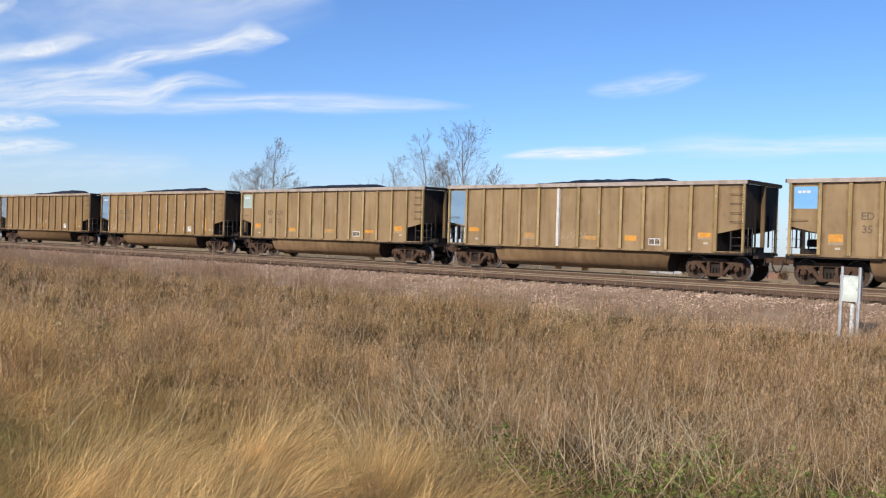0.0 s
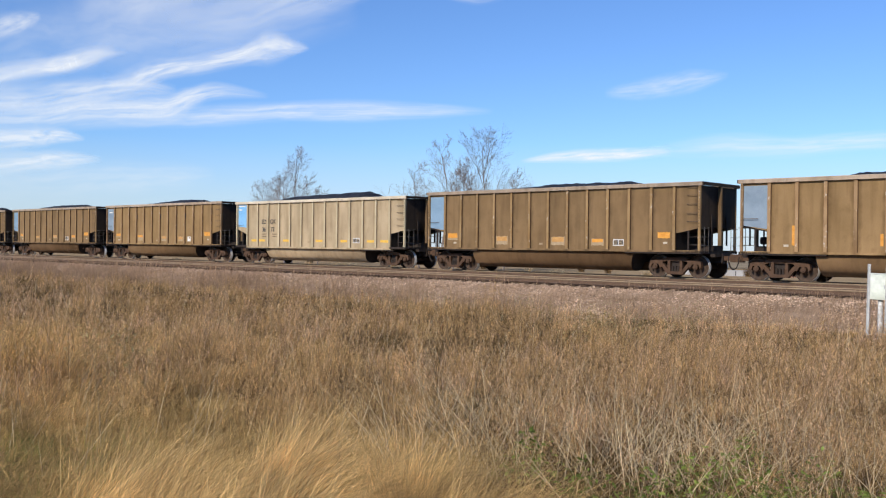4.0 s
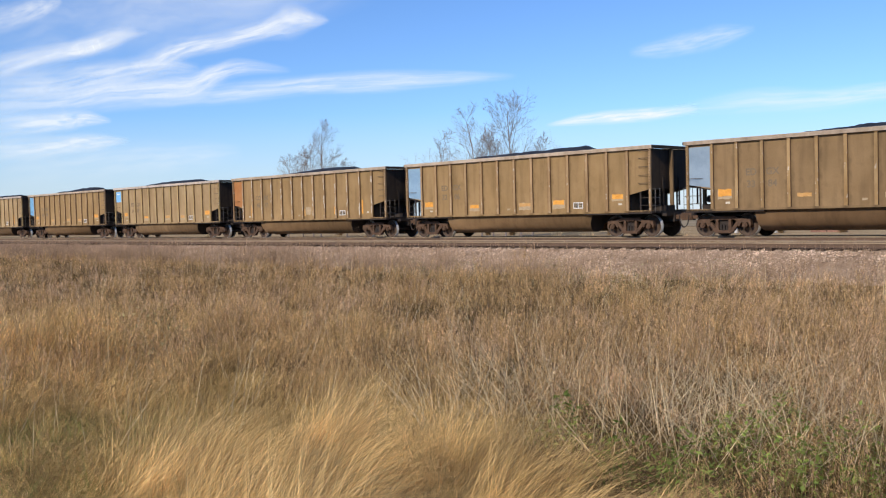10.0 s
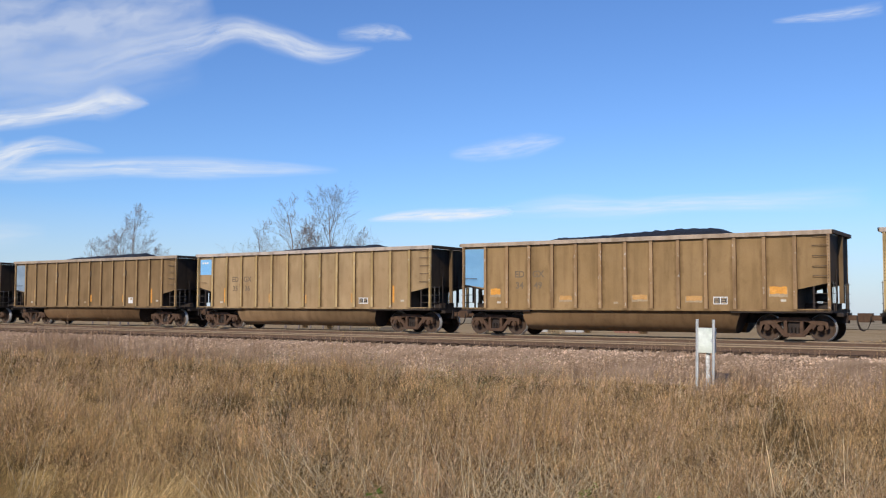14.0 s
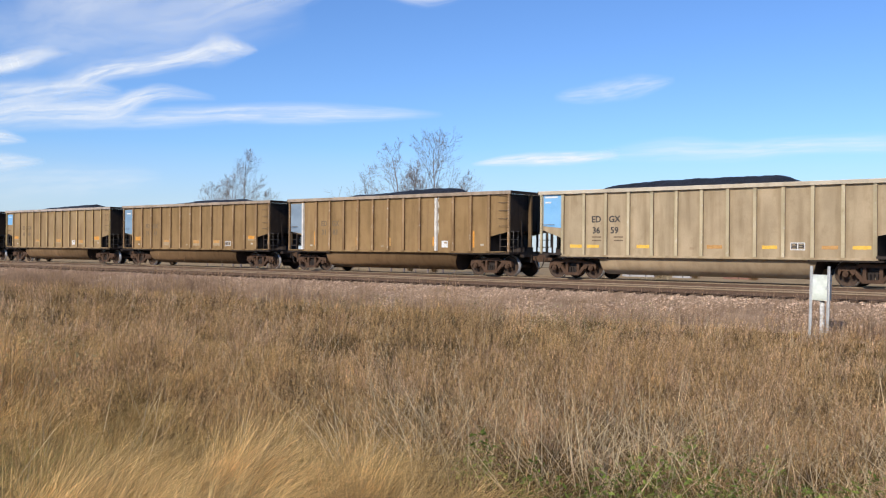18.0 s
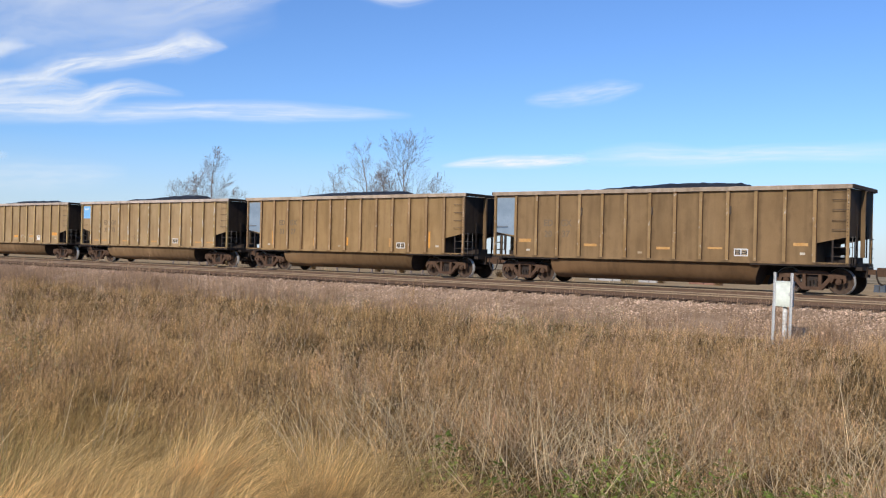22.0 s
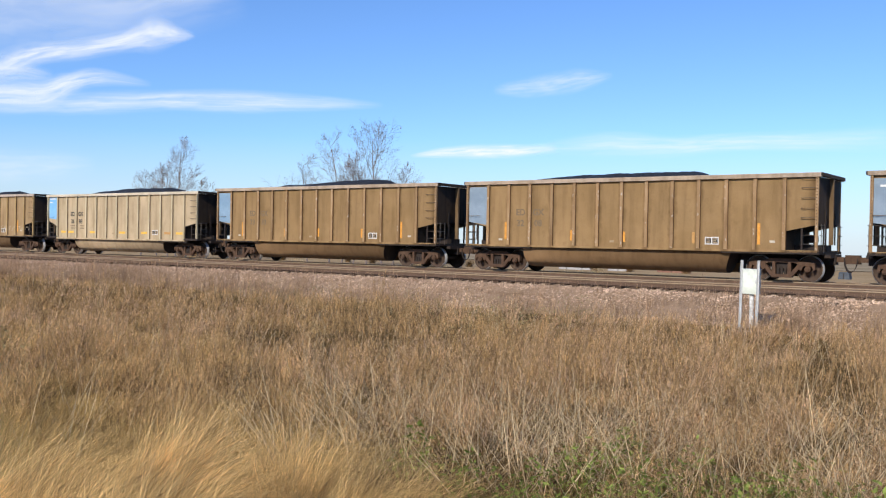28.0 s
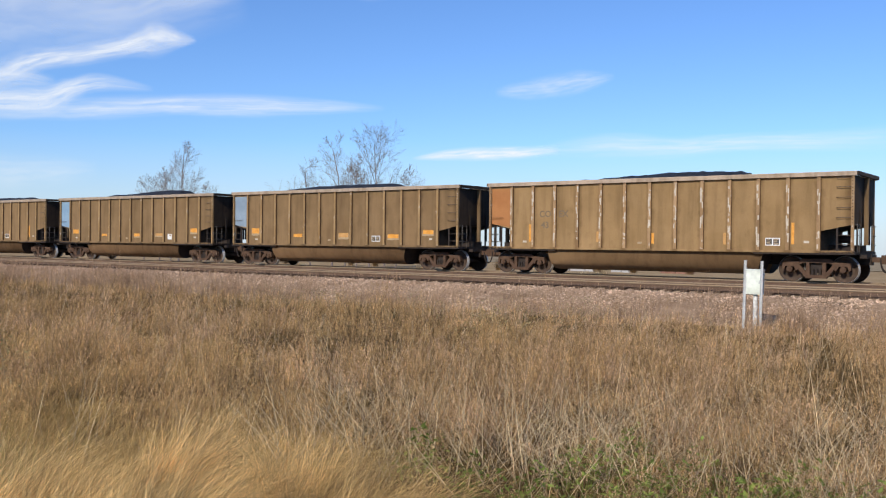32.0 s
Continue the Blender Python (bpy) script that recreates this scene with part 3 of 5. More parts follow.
def base_wagon(code):
    """The wagon with all that the wagons share, in one paint."""
    p, ch = PAINT[code], CHORD[code]
    low = 0.1 if code == "c" else 0.0      # the newer wagons have deeper sides
    car = thing("coal_wagon", "tan bathtub coal wagon", "coal wagon", "wagons of the train")
    for s in (-1, 1):
        part("side_sheet", side_sheet(s, low), p, car)
        for x in POSTS:
            part("side_post", side_post(s, x, 1.06 - low), (POST[code], FLANK_SHADE[code]), car)
        bm = bmesh.new()
        y0, y1 = sorted((s * (SKIN - 0.04), s * (HALF + 0.03)))
        prism(bm, [(y0, 3.56), (y1, 3.56), (y1, 3.69), (y1 - 0.02 if s > 0 else y1, 3.705), (y0 if s > 0 else y0 + 0.02, 3.705), (y0, 3.69)], "x", -0.08, LENGTH + 0.08)
        part("top_chord", bm, ch, car, "sun-bleached dented top chord")
        bm = bmesh.new()
        y0, y1 = sorted((s * 1.36, s * HALF))
        bx(bm, 1.04 if low else 0.0, 13.52 if low else LENGTH, y0, y1, 1.03 - low, 1.11 - low)
        part("side_sill", bm, p, car)
        for x0, x1 in ((0.9, 3.2), (11.2, 13.7)):
            bm = bmesh.new()
            y0, y1 = sorted((s * 1.2, s * (HALF - 0.03)))
            bx(bm, x0, x1, y0, y1, 0.97 - low, 1.028 - low)
            part("sill_plate", bm, UNDER, car)
        part("tub", tub(s), (TUBS[code], UNDER), car, "round-bottomed tub of dusty steel")
        for x0, x1, z in ((14.0, 14.46, 2.2), (14.0, 14.46, 2.52), (14.0, 14.46, 2.86), (14.0, 14.46, 3.2), (14.0, 14.46, 3.5), (0.1, 0.66, 2.28)):
            if s < 0:
                part("grab_iron", u_channel(bmesh.new(), x0, x1, z, s * SKIN, 0.09), STEEL if x0 > 1 else FLANK_SHADE[code], car)
        for e, out in ((0.0, -1), (LENGTH, 1)) if s < 0 else ():
            bm = bmesh.new()
            for k in range(15):
                z = 2.02 + k * 0.105
                rod(bm, (e - out * 0.045, s * HALF, z), (e - out * 0.045, s * (HALF + 0.012), z), 0.018, seg=5)
            tagged(part("rivets", bm, UNDER, car), kind="stuff")
    bm = bmesh.new()
    bx(bm, 1.0, LENGTH - 1.0, -0.2, 0.2, 0.6, 1.05)
    bx(bm, 1.05, 13.5, -1.36, 1.36, 1.08, 1.12)
    part("center_sill", bm, UNDER, car)
    for e, out in ((0.0, -1), (LENGTH, 1)):
        end_parts(car, e, out, POST[code])
    for ob in car.children:
        for v in ob.data.vertices:
            if v.co.z > 1.12:
                v.co.z = 1.12 + (v.co.z - 1.12) * TALL[code]
    for x in TRUCKS:
        make_truck(car, x)
    return car


def plate(name, x0, x1, z0, z1, material, car, off=0.004, label=""):
    bm = bmesh.new()
    y = -SKIN - off
    bx(bm, x0, x1, y - 0.003, y + 0.003 - off * 0.0 + off - 0.004, z0, z1)
    return part(name, bm, material, car, label)


def ragged(x0, x1, z0, z1, material, car, rnd, name, off, label):
    """A thin worn marking with an uneven outline on the near side sheet."""
    bm = bmesh.new()
    n, pts = 9, []
    e = 0.05 * min(x1 - x0, z1 - z0)
    for k in range(n):
        pts.append((x0 + (x1 - x0) * k / (n - 1), z0 + rnd.uniform(-1, 1.6) * e))
    for k in range(n):
        pts.append((x1 - (x1 - x0) * k / (n - 1), z1 - rnd.uniform(-1, 1.6) * e))
    prism(bm, pts, "y", -SKIN - off + 0.001, -SKIN - off - 0.003)
    return part(name, bm, material, car, label)


def panel_mid(i):
    """The middle of the i-th bay, counted from the blue end."""
    return POSTS[i] + 0.514


def scribble(x, z, w, h, glyphs, y, r, rnd):
    """A row of looped strokes drawn on an upright sheet."""
    bm = bmesh.new()
    for _ in range(glyphs):
        p, k, q = rnd.uniform(0, 6.28), rnd.choice((1, 2, 2, 3)), rnd.uniform(0, 1.6)
        turns, last = rnd.uniform(0.6, 1.0), None
        for i in range(19):
            t = 2 * math.pi * turns * i / 18
            at = Vector((x + w * 0.5 + w * 0.52 * math.cos(t + p), y, z + h * 0.5 * math.sin(k * t * 0.5 + q + p) * (0.75 + 0.25 * math.cos(t))))
            if last is not None:
                rod(bm, last, at, r, seg=4)
            last = at
        x += w * rnd.uniform(0.95, 1.5)
    return bm


def dress(car, code, panel, style, board, number, extra, rnd):
    """The painted panel, reflectors, stencils and scrawls that set this wagon apart."""
    clean = code == "c"
    if panel in "BP":
        plate("end_panel", 0.16, 0.99, 2.72, 3.5, BLUE[panel], car, 0.004, "bright blue square panel" if panel == "B" else "pale green square panel")
        for k in range(3):
            plate("stencil_bar", 0.3 + k * 0.16, 0.42 + k * 0.16, 3.27, 3.36, WHITE, car, 0.009)
    elif panel in "FGOS":
        bm = bmesh.new()
        prism(bm, [(0.1, 2.06), (1.02, 1.93), (1.02, 3.54), (0.1, 3.54)], "y", -SKIN - 0.001, -SKIN - 0.007)
        part("end_panel", bm, BLUE[panel], car, {"F": "faded blue end panel", "S": "steel-blue end panel", "G": "dusty grey-blue end panel", "O": "orange-brown end panel"}[panel])
        if panel != "O" and rnd.random() < 0.4:
            plate("stencil_bar", 0.3, 0.8, 3.25, 3.32, WHITE, car, 0.01)
    if panel == "C":
        bm = bmesh.new()
        prism(bm, [(0.12, 2.2), (1.02, 2.12), (1.02, 3.52), (0.12, 3.52)], "y", -SKIN - 0.001, -SKIN - 0.007)
        part("end_panel", bm, BLUE["B"], car, "bright blue end panel")
        for z, w in ((3.42, 0.62), (3.2, 0.3)):
            plate("stencil_bar", 0.2, 0.2 + w, z - 0.035, z + 0.035, WHITE, car, 0.01)
    if style in "spt":
        gap = 9 if board[0] == 8 else 8
        for i, w, h, z in ((0, 0.62, 0.3, 1.72), (3, 0.64, 0.22, 1.55), (6, 0.66, 0.24, 1.52), (gap, 0.66, 0.24, 1.52), (11, 0.64, 0.3, 1.74)):
            w, h = w * rnd.uniform(0.75, 1.0), h * rnd.uniform(0.6, 0.95) * (0.5 if style == "t" else 1)
            x, z = panel_mid(i) + rnd.uniform(-0.07, 0.07), z + rnd.uniform(-0.05, 0.05)
            if style == "p" and i not in (0, 11):
                ragged(x - w * 0.56, x + w * 0.56, 1.27, z + h * 0.55, PALE, car, rnd, "cleaned_patch", 0.002, "pale wiped patch down to the sill")
            elif style != "t" and rnd.random() < 0.7:
                ragged(x - w * 0.55, x + w * 0.52, z - h * 0.9, z + h * 0.3, PALE, car, rnd, "cleaned_patch", 0.002, "pale wiped patch")
            ragged(x - w / 2, x + w / 2, z - h / 2, z + h / 2, ORANGE if style != "t" and (i in (0, 11) or rnd.random() < 0.3) else ORANGE_DULL, car, rnd, "reflector", 0.007, "worn orange reflective patch")
    elif style == "v":
        for x, h in ((POSTS[1] - 0.2, 0.72), (POSTS[4] - 0.2, 0.42), (POSTS[6] + 0.08, 0.4), (POSTS[9] - 0.22, 0.42), (POSTS[11] + 0.12, 0.75)):
            x += rnd.uniform(-0.03, 0.03)
            z = 1.3 + rnd.uniform(-0.02, 0.05)
            ragged(x, x + 0.1, z, z + h, ORANGE if h > 0.5 or rnd.random() < 0.4 else ORANGE_DULL, car, rnd, "reflector", 0.003, "upright orange reflective strip")
    elif style == "w":
        for i, x0, x1 in ((0, 0.35, 0.95), (1, 0.12, 0.7), (3, 0.35, 0.9), (6, 0.2, 0.8), (8, 0.25, 0.8), (10, 0.3, 0.85), (11, 0.3, 0.9)):
            ragged(POSTS[i] + x0, POSTS[i] + x1, 1.3, 1.43 if clean else 1.39, YELLOW if clean and rnd.random() < 0.7 else ORANGE_DULL, car, rnd, "reflector", 0.003, "worn yellow-orange reflective bar")
    i = board[0]
    x = panel_mid(i)
    if board[1] == "k":
        plate("data_board", x - 0.265, x + 0.245, 1.265, 1.535, WHITE, car, 0.004, "black data panel with a white border")
        plate("data_field", x - 0.235, x - 0.03, 1.297, 1.503, BLACK, car, 0.009)
        plate("data_field", x + 0.012, x + 0.215, 1.297, 1.503, BLACK, car, 0.009)
        for k in range(4):
            plate("stencil_bar", x - 0.21, x - 0.06 - 0.03 * (k % 2), 1.315 + 0.048 * k, 1.335 + 0.048 * k, PALE, car, 0.014)
        for k in range(3):
            plate("stencil_bar", x + 0.03, x + 0.2 - 0.04 * (k % 2), 1.31 + 0.07 * k, 1.345 + 0.07 * k, PALE, car, 0.014)
    else:
        plate("data_board", x - 0.2, x + 0.17, 1.27, 1.58, WHITE, car, 0.004, "worn white data panel")
        plate("data_field", x - 0.04, x + 0.12, 1.45, 1.54, PALE, car, 0.009)
    for k, z in ((0, 1.33), (5, 1.32), (11, 1.4)) if style != "w" else ((5, 1.3),):
        x = panel_mid(k) + 0.12
        plate("label_plate", x - 0.1, x + 0.08, z - 0.04, z + 0.04, CHALK if k != 5 else PALE, car, 0.005)
    ink = BLACK if clean else FAINT
    for words, z in ((("CO", "EX") if panel == "O" else ("ED", "GX"), 2.45), ((number[:2], number[2:]), 2.0)) if number.strip() else ():
        for w, x in zip(words, (2.69, 3.53)):
            if w.strip():
                lettering(LETTERS[w], x, -SKIN - 0.004, z, ink, car, "dark stencilled characters" if clean else "faded stencilled characters")
    if clean:
        for x in (2.72, 3.72):
            for z in (1.74, 1.6):
                plate("stencil_bar", x - 0.22, x + 0.2, z - 0.025, z + 0.025, FAINT, car, 0.004)
    for kind, a in extra:
        if kind == "white_post":
            bm = bmesh.new()
            x, w = POSTS[a], 0.08
            prism(bm, [(x - w, -SKIN), (x - w * 0.75, -HALF), (x + w * 0.75, -HALF), (x + w, -SKIN)], "z", 1.12, 3.555)
            part("post_cover", bm, PEEL, car, "white primed side post")
        elif kind == "peel":
            bm = bmesh.new()
            for k in range(26):
                z = 1.9 + 1.65 * rnd.random()
                x = POSTS[a] + rnd.choice((-0.15, 0.06)) + 0.05 * rnd.random()
                y = -SKIN - 0.003 - 0.0007 * k
                bx(bm, x, x + 0.03 + 0.06 * rnd.random(), y, y + 0.002, z, z + 0.05 + 0.16 * rnd.random())
            tagged(part("peeled_paint", bm, CHALK, car), "white flaked paint beside a post", kind="stuff")
        elif kind in ("scrawl", "dark_scrawl"):
            bm = scribble(POSTS[a] + 0.2, 1.55, 0.22, 0.34, rnd.randint(3, 5), -SKIN - 0.001, 0.009, rnd)
            part("chalk_scrawl", bm, CHALK if kind == "scrawl" else FAINT, car, "hand-drawn chalk scrawl")
        elif kind == "tub_scrawl":
            bm = scribble(a, 0.86, 0.3, 0.24, 7, -1.362, 0.014, rnd)
            part("chalk_scrawl", bm, CHALK, car, "pale hand-drawn scrawl on the tub")
            bm = scribble(a - 1.1, 0.88, 0.3, 0.22, 1, -1.362, 0.014, rnd)
            part("chalk_scrawl", bm, CHALK, car, "small pale scrawl on the tub")
            bm = bmesh.new()
            bx(bm, a - 2.1, a - 1.78, -1.368, -1.36, 0.72, 1.0)
            part("label_plate", bm, WHITE, car, "white label on the tub")
        elif kind == "panel_scrawl":
            part("paint_scrawl", scribble(0.22, 3.0, 0.17, 0.26, 4, -SKIN - 0.02, 0.028, rnd), WHITE, car, "cream scrawl over the blue panel")
        elif kind == "worn":
            for x in POSTS:
                bm = bmesh.new()
                for k in range(11):
                    z = rnd.uniform(1.15, 3.35)
                    h, w = rnd.uniform(0.04, 0.3), rnd.uniform(0.012, 0.03)
                    u = x + rnd.choice((-0.025, 0.02)) + rnd.uniform(-0.012, 0.012)
                    y = -HALF * 0.992 - 0.0006 * k
                    bx(bm, u - w, u + w, y - 0.002, y, z, z + h)
                tagged(part("worn_paint", bm, CHALK, car), "whitish bare patches down a post", kind="stuff")
        elif kind == "square":
            ragged(POSTS[a] + 0.25, POSTS[a] + 0.75, 1.35, 1.8, PALE, car, rnd, "cleaned_patch", 0.002, "pale cleaned square")
        elif kind == "chalk_mark":
            bm = bmesh.new()
            u = POSTS[a] + 0.35
            for p, q in (((u, 1.5), (u + 0.03, 2.0)), ((u + 0.3, 1.48), (u + 0.32, 2.0)), ((u, 1.74), (u + 0.3, 1.76)), ((u + 1.1, 1.6), (u + 1.35, 1.85)), ((u + 1.1, 1.85), (u + 1.32, 1.62))):
                rod(bm, (p[0], -SKIN - 0.001, p[1]), (q[0], -SKIN - 0.001, q[1]), 0.016, seg=4)
            part("chalk_mark", bm, CHALK, car, "faint hand-drawn chalk strokes")
        elif kind == "bracket":
            for i in a:
                bm = bmesh.new()
                bx(bm, POSTS[i] + 0.06, POSTS[i] + 0.11, -HALF + 0.03, -SKIN, 2.78, 3.08)
                part("bracket", bm, STEEL, car)


def coal_heap(i):
    rnd = random.Random(40 + i)
    nx, ny = 130, 11
    x0, x1 = 0.3, 14.25
    c, top = 6.6 + rnd.uniform(-0.7, 0.9), rnd.uniform(0.45, 0.53)
    verts, tris = [], []
    for a in range(nx):
        for b in range(ny):
            x, y = x0 + (x1 - x0) * a / (nx - 1), -1.36 + 2.72 * b / (ny - 1)
            a1, a2 = c - 2.5, c + 3.6
            if x < a1:
                rise = max(0.0, 1 - (a1 - x) / 2.4)
                rise = 0.76 * rise * rise * (3 - 2 * rise)
            elif x < a2:
                rise = 0.76 + 0.24 * min(1.0, (x - a1) / (a2 - a1) * 1.25)
            else:
                rise = max(0.0, 1 - (x - a2) / 1.5)
                rise = rise * rise * (3 - 2 * rise)
            hump = 1 + 0.1 * math.sin(x * 0.9 + i) * (0.5 + 0.5 * math.sin(i))
            z = 3.58 + top * rise * hump * (1 - (y / 1.5) ** 2) - 0.12 * (y / 1.36) ** 2
            z += 0.05 * noise.noise(Vector((x * 1.3, y * 3, i * 7.0))) + 0.035 * noise.noise(Vector((x * 6, y * 9, i * 3.0))) + 0.025 * noise.noise(Vector((x * 17, y * 15, i * 5.0)))
            verts.append((x, y, z))
    for a in range(nx - 1):
        for b in range(ny - 1):
            p = a * ny + b
            tris += [(p, p + ny, p + ny + 1), (p, p + ny + 1, p + 1)]
    ob = quick_mesh("coal_load", verts, tris, COAL)
    return tagged(ob, "heap of black coal mounded in its wagon", "coal", "coal loads", "stuff")


# Each wagon from the head of the train back: paint, end panel, reflectors, data board, number, marks.
WAGONS = [
    ("t", "G", "s", (8, "k"), "    ", ()),
    ("t", "B", "s", (8, "k"), "35  ", ()),
    ("t", "F", "s", (9, "k"), "    ", (("white_post", 5), ("scrawl", 5))),
    ("t", "P", "s", (8, "k"), "3522", ()),
    ("b", "F", "v", (9, "w"), "2120", (("worn", ()), ("scrawl", 0), ("bracket", (3, 6, 9)))),
    ("b", "G", "v", (9, "w"), "    ", (("chalk_mark", 5),)),
    ("d", "F", "p", (9, "k"), "    ", ()),
    ("c", "C", "w", (9, "k"), "3673", ()),
    ("b", "G", "p", (9, "w"), "    ", (("bracket", (3, 6, 9)),)),
    ("d", "F", "s", (8, "k"), "    ", ()),
    ("d", "G", "s", (9, "w"), "33  ", ()),
    ("d", "G", "s", (9, "k"), "3384", ()),
    ("b", "F", "p", (9, "k"), "3206", ()),
    ("b", "O", "v", (9, "k"), "4517", (("worn", ()), ("square", 6))),
    ("t", "B", "p", (9, "k"), "3487", ()),
    ("b", "S", "s", (9, "k"), "3449", ()),
    ("t", "B", "v", (9, "k"), "3536", ()),
    ("d", "G", "v", (9, "w"), "    ", (("bracket", (3, 6, 9)),)),
    ("b", "G", "s", (8, "k"), "3321", ()),
    ("c", "C", "w", (9, "k"), "3659", ()),
    ("b", "G", "v", (9, "w"), "3183", (("white_post", 0), ("white_post", 9), ("peel", 9))),
    ("b", "F", "p", (9, "k"), "3163", ()),
    ("t", "B", "s", (8, "w"), "3560", ()),
    ("d", "G", "t", (9, "k"), "2037", (("bracket", (3, 6, 9)),)),
    ("b", "G", "v", (9, "k"), "3327", ()),
    ("t", "B", "w", (8, "k"), "3572", (("dark_scrawl", 4), ("worn", ()))),
    ("t", "F", "p", (9, "w"), "3271", (("scrawl", 1), ("scrawl", 7))),
    ("b", "S", "p", (9, "w"), "    ", (("white_post", 0),)),
    ("b", "G", "v", (8, "k"), "3038", (("bracket", (3, 6)),)),
    ("b", "G", "v", (9, "k"), "3208", ()),
    ("b", "F", "v", (9, "k"), "3333", ()),
    ("c", "C", "w", (9, "k"), "3688", ()),
    ("t", "B", "v", (9, "k"), "3519", (("scrawl", 9), ("scrawl", 10), ("scrawl", 11), ("tub_scrawl", 5.6), ("panel_scrawl", 0))),
    ("b", "O", "v", (10, "k"), "43  ", (("worn", ()),)),
    ("d", "G", "s", (8, "k"), "    ", ()),
    ("d", "F", "s", (9, "w"), "    ", ()),
    ("d", "G", "v", (8, "k"), "    ", ()),
    ("b", "F", "s", (9, "w"), "    ", ()),
    ("d", "G", "s", (8, "k"), "    ", ()),
    ("b", "G", "s", (8, "k"), "    ", ()),
    ("t", "F", "s", (8, "k"), "    ", ()),
]
FIRST = 2                         # place in the train of the first wagon in the list
TRACK_Y = 34.85                   # centre line of the track that the train runs on
START_X = -29.27                  # left end of wagon 0 at the start
HUES = {"c": "clean pale tan", "t": "dusty tan", "b": "brown-stained tan", "d": "grimy brown"}
ENDS = {"B": "a bright blue square", "C": "a bright blue panel", "F": "a faded blue end panel", "S": "a steel-blue end panel", "G": "a grey-blue end panel", "O": "an orange end panel", "P": "a pale green square"}


def run(t):
    """Metres that the train has moved at t seconds."""
    return 15.47089 * t + 0.0064938 * t * t + 0.00021491 * t ** 3


LETTERS = letter_meshes(sorted({n[i:i + 2] for *_, n, _ in WAGONS for i in (0, 2)} - {"  "} | {"ED", "GX", "CO", "EX"}), 0.36)
bases = {code: base_wagon(code) for code in PAINT}
heaps = [coal_heap(i) for i in range(5)]
wagons, loads, used = [], [], set()
for k, (code, panel, style, board, number, extra) in enumerate(WAGONS):
    at = pose(START_X + (FIRST - k) * PITCH, TRACK_Y, 0)
    if code in used:
        car = copy_thing(bases[code], at)
    else:
        car = bases[code]
        car.matrix_basis = at
        used.add(code)
    wagons.append(car)
for k, (code, panel, style, board, number, extra) in enumerate(WAGONS):
    car = wagons[k]
    dress(car, code, panel, style, board, number, extra, random.Random(k))
    tagged(car, f"{HUES[code]} steel coal wagon with {ENDS[panel]}", "coal wagon", "wagons of the train")
    at = pose(START_X + (FIRST - k) * PITCH, TRACK_Y, 0)
    if k < len(heaps):
        heaps[k].matrix_basis = at
        loads.append(heaps[k])
    else:
        loads.append(copy_thing(heaps[(k * 2) % len(heaps)], at))


# ---- ground, track bed, tracks ----
def ground_z(y):
    """Height of the ground across the line."""
    knots = ((-60, -0.4), (0, -0.5), (12, -0.72), (22, -0.95), (25.2, -0.98), (27.9, -0.27), (28.5, -0.20), (36.8, -0.20), (39.4, -1.0), (60, -1.1), (175, -1.15), (400, -9.0), (4500, -62.0))
    for (a, za), (b, zb) in zip(knots, knots[1:]):
        if y <= b:
            return za + (zb - za) * (y - a) / (b - a) if y > a else za
    return knots[-1][1]


def lumps(x, y):
    return 0.10 * noise.noise(Vector((x * 0.35, y * 0.35, 2.0))) + 0.05 * noise.noise(Vector((x * 1.3, y * 1.3, 5.0)))


def make_ground():
    xs = [-4500, -1500, -600, -300, -180] + [-120 + i * 0.8 for i in range(176)] + [40, 120, 400, 1500, 4500]
    ys = [-1500, -300, -60, -20, -8] + [-4 + i * 0.6 for i in range(49)] + [25.2, 26.0, 27.0, 27.9, 28.5, 36.8, 39.4, 45, 60, 90, 130, 175, 250, 400, 900, 4500]
    ys = sorted(set(round(v, 2) for v in ys))
    v, tris = [], []
    for y in ys:
        for x in xs:
            k = 1.0 if -4 <= y <= 24.9 and -120 <= x <= 20 else 0.0
            z = ground_z(y) - (0.06 if 25.1 < y < 39.5 else 0.0)
            v.append((x, y, z + k * lumps(x, y)))
    w = len(xs)
    for j in range(len(ys) - 1):
        for i in range(w - 1):
            p = j * w + i
            tris += [(p, p + 1, p + w + 1), (p, p + w + 1, p + w)]
    return tagged(quick_mesh("ground", v, tris, SOIL, True), "dry autumn field of matted soil and dead grass", "ground", kind="structure")


make_ground()


def make_bed():
    prof = [(24.9, -0.99), (25.6, -0.84), (26.9, -0.52), (27.75, -0.34), (28.3, -0.255), (28.75, -0.205), (32.3, -0.21), (36.9, -0.2), (39.4, -1.02)]
    v, tris = [], []
    xs = [-400, -250, -150] + [-100 + 0.5 * i for i in range(251)] + [60, 150, 400]
    for x in xs:
        for i, (y, z) in enumerate(prof):
            v.append((x, y + 0.25 * noise.noise(Vector((x * 0.5, i, 0))), z + 0.03 * noise.noise(Vector((x * 0.9, y, 3)))))
    w = len(prof)
    for a in range(len(xs) - 1):
        for b in range(w - 1):
            p = a * w + b
            tris += [(p, p + w, p + w + 1), (p, p + w + 1, p + 1)]
    return tagged(quick_mesh("ballast_bed", v, tris, BALLAST, True), "pinkish crushed-stone ballast bed under both tracks", "ballast", kind="structure")


make_bed()


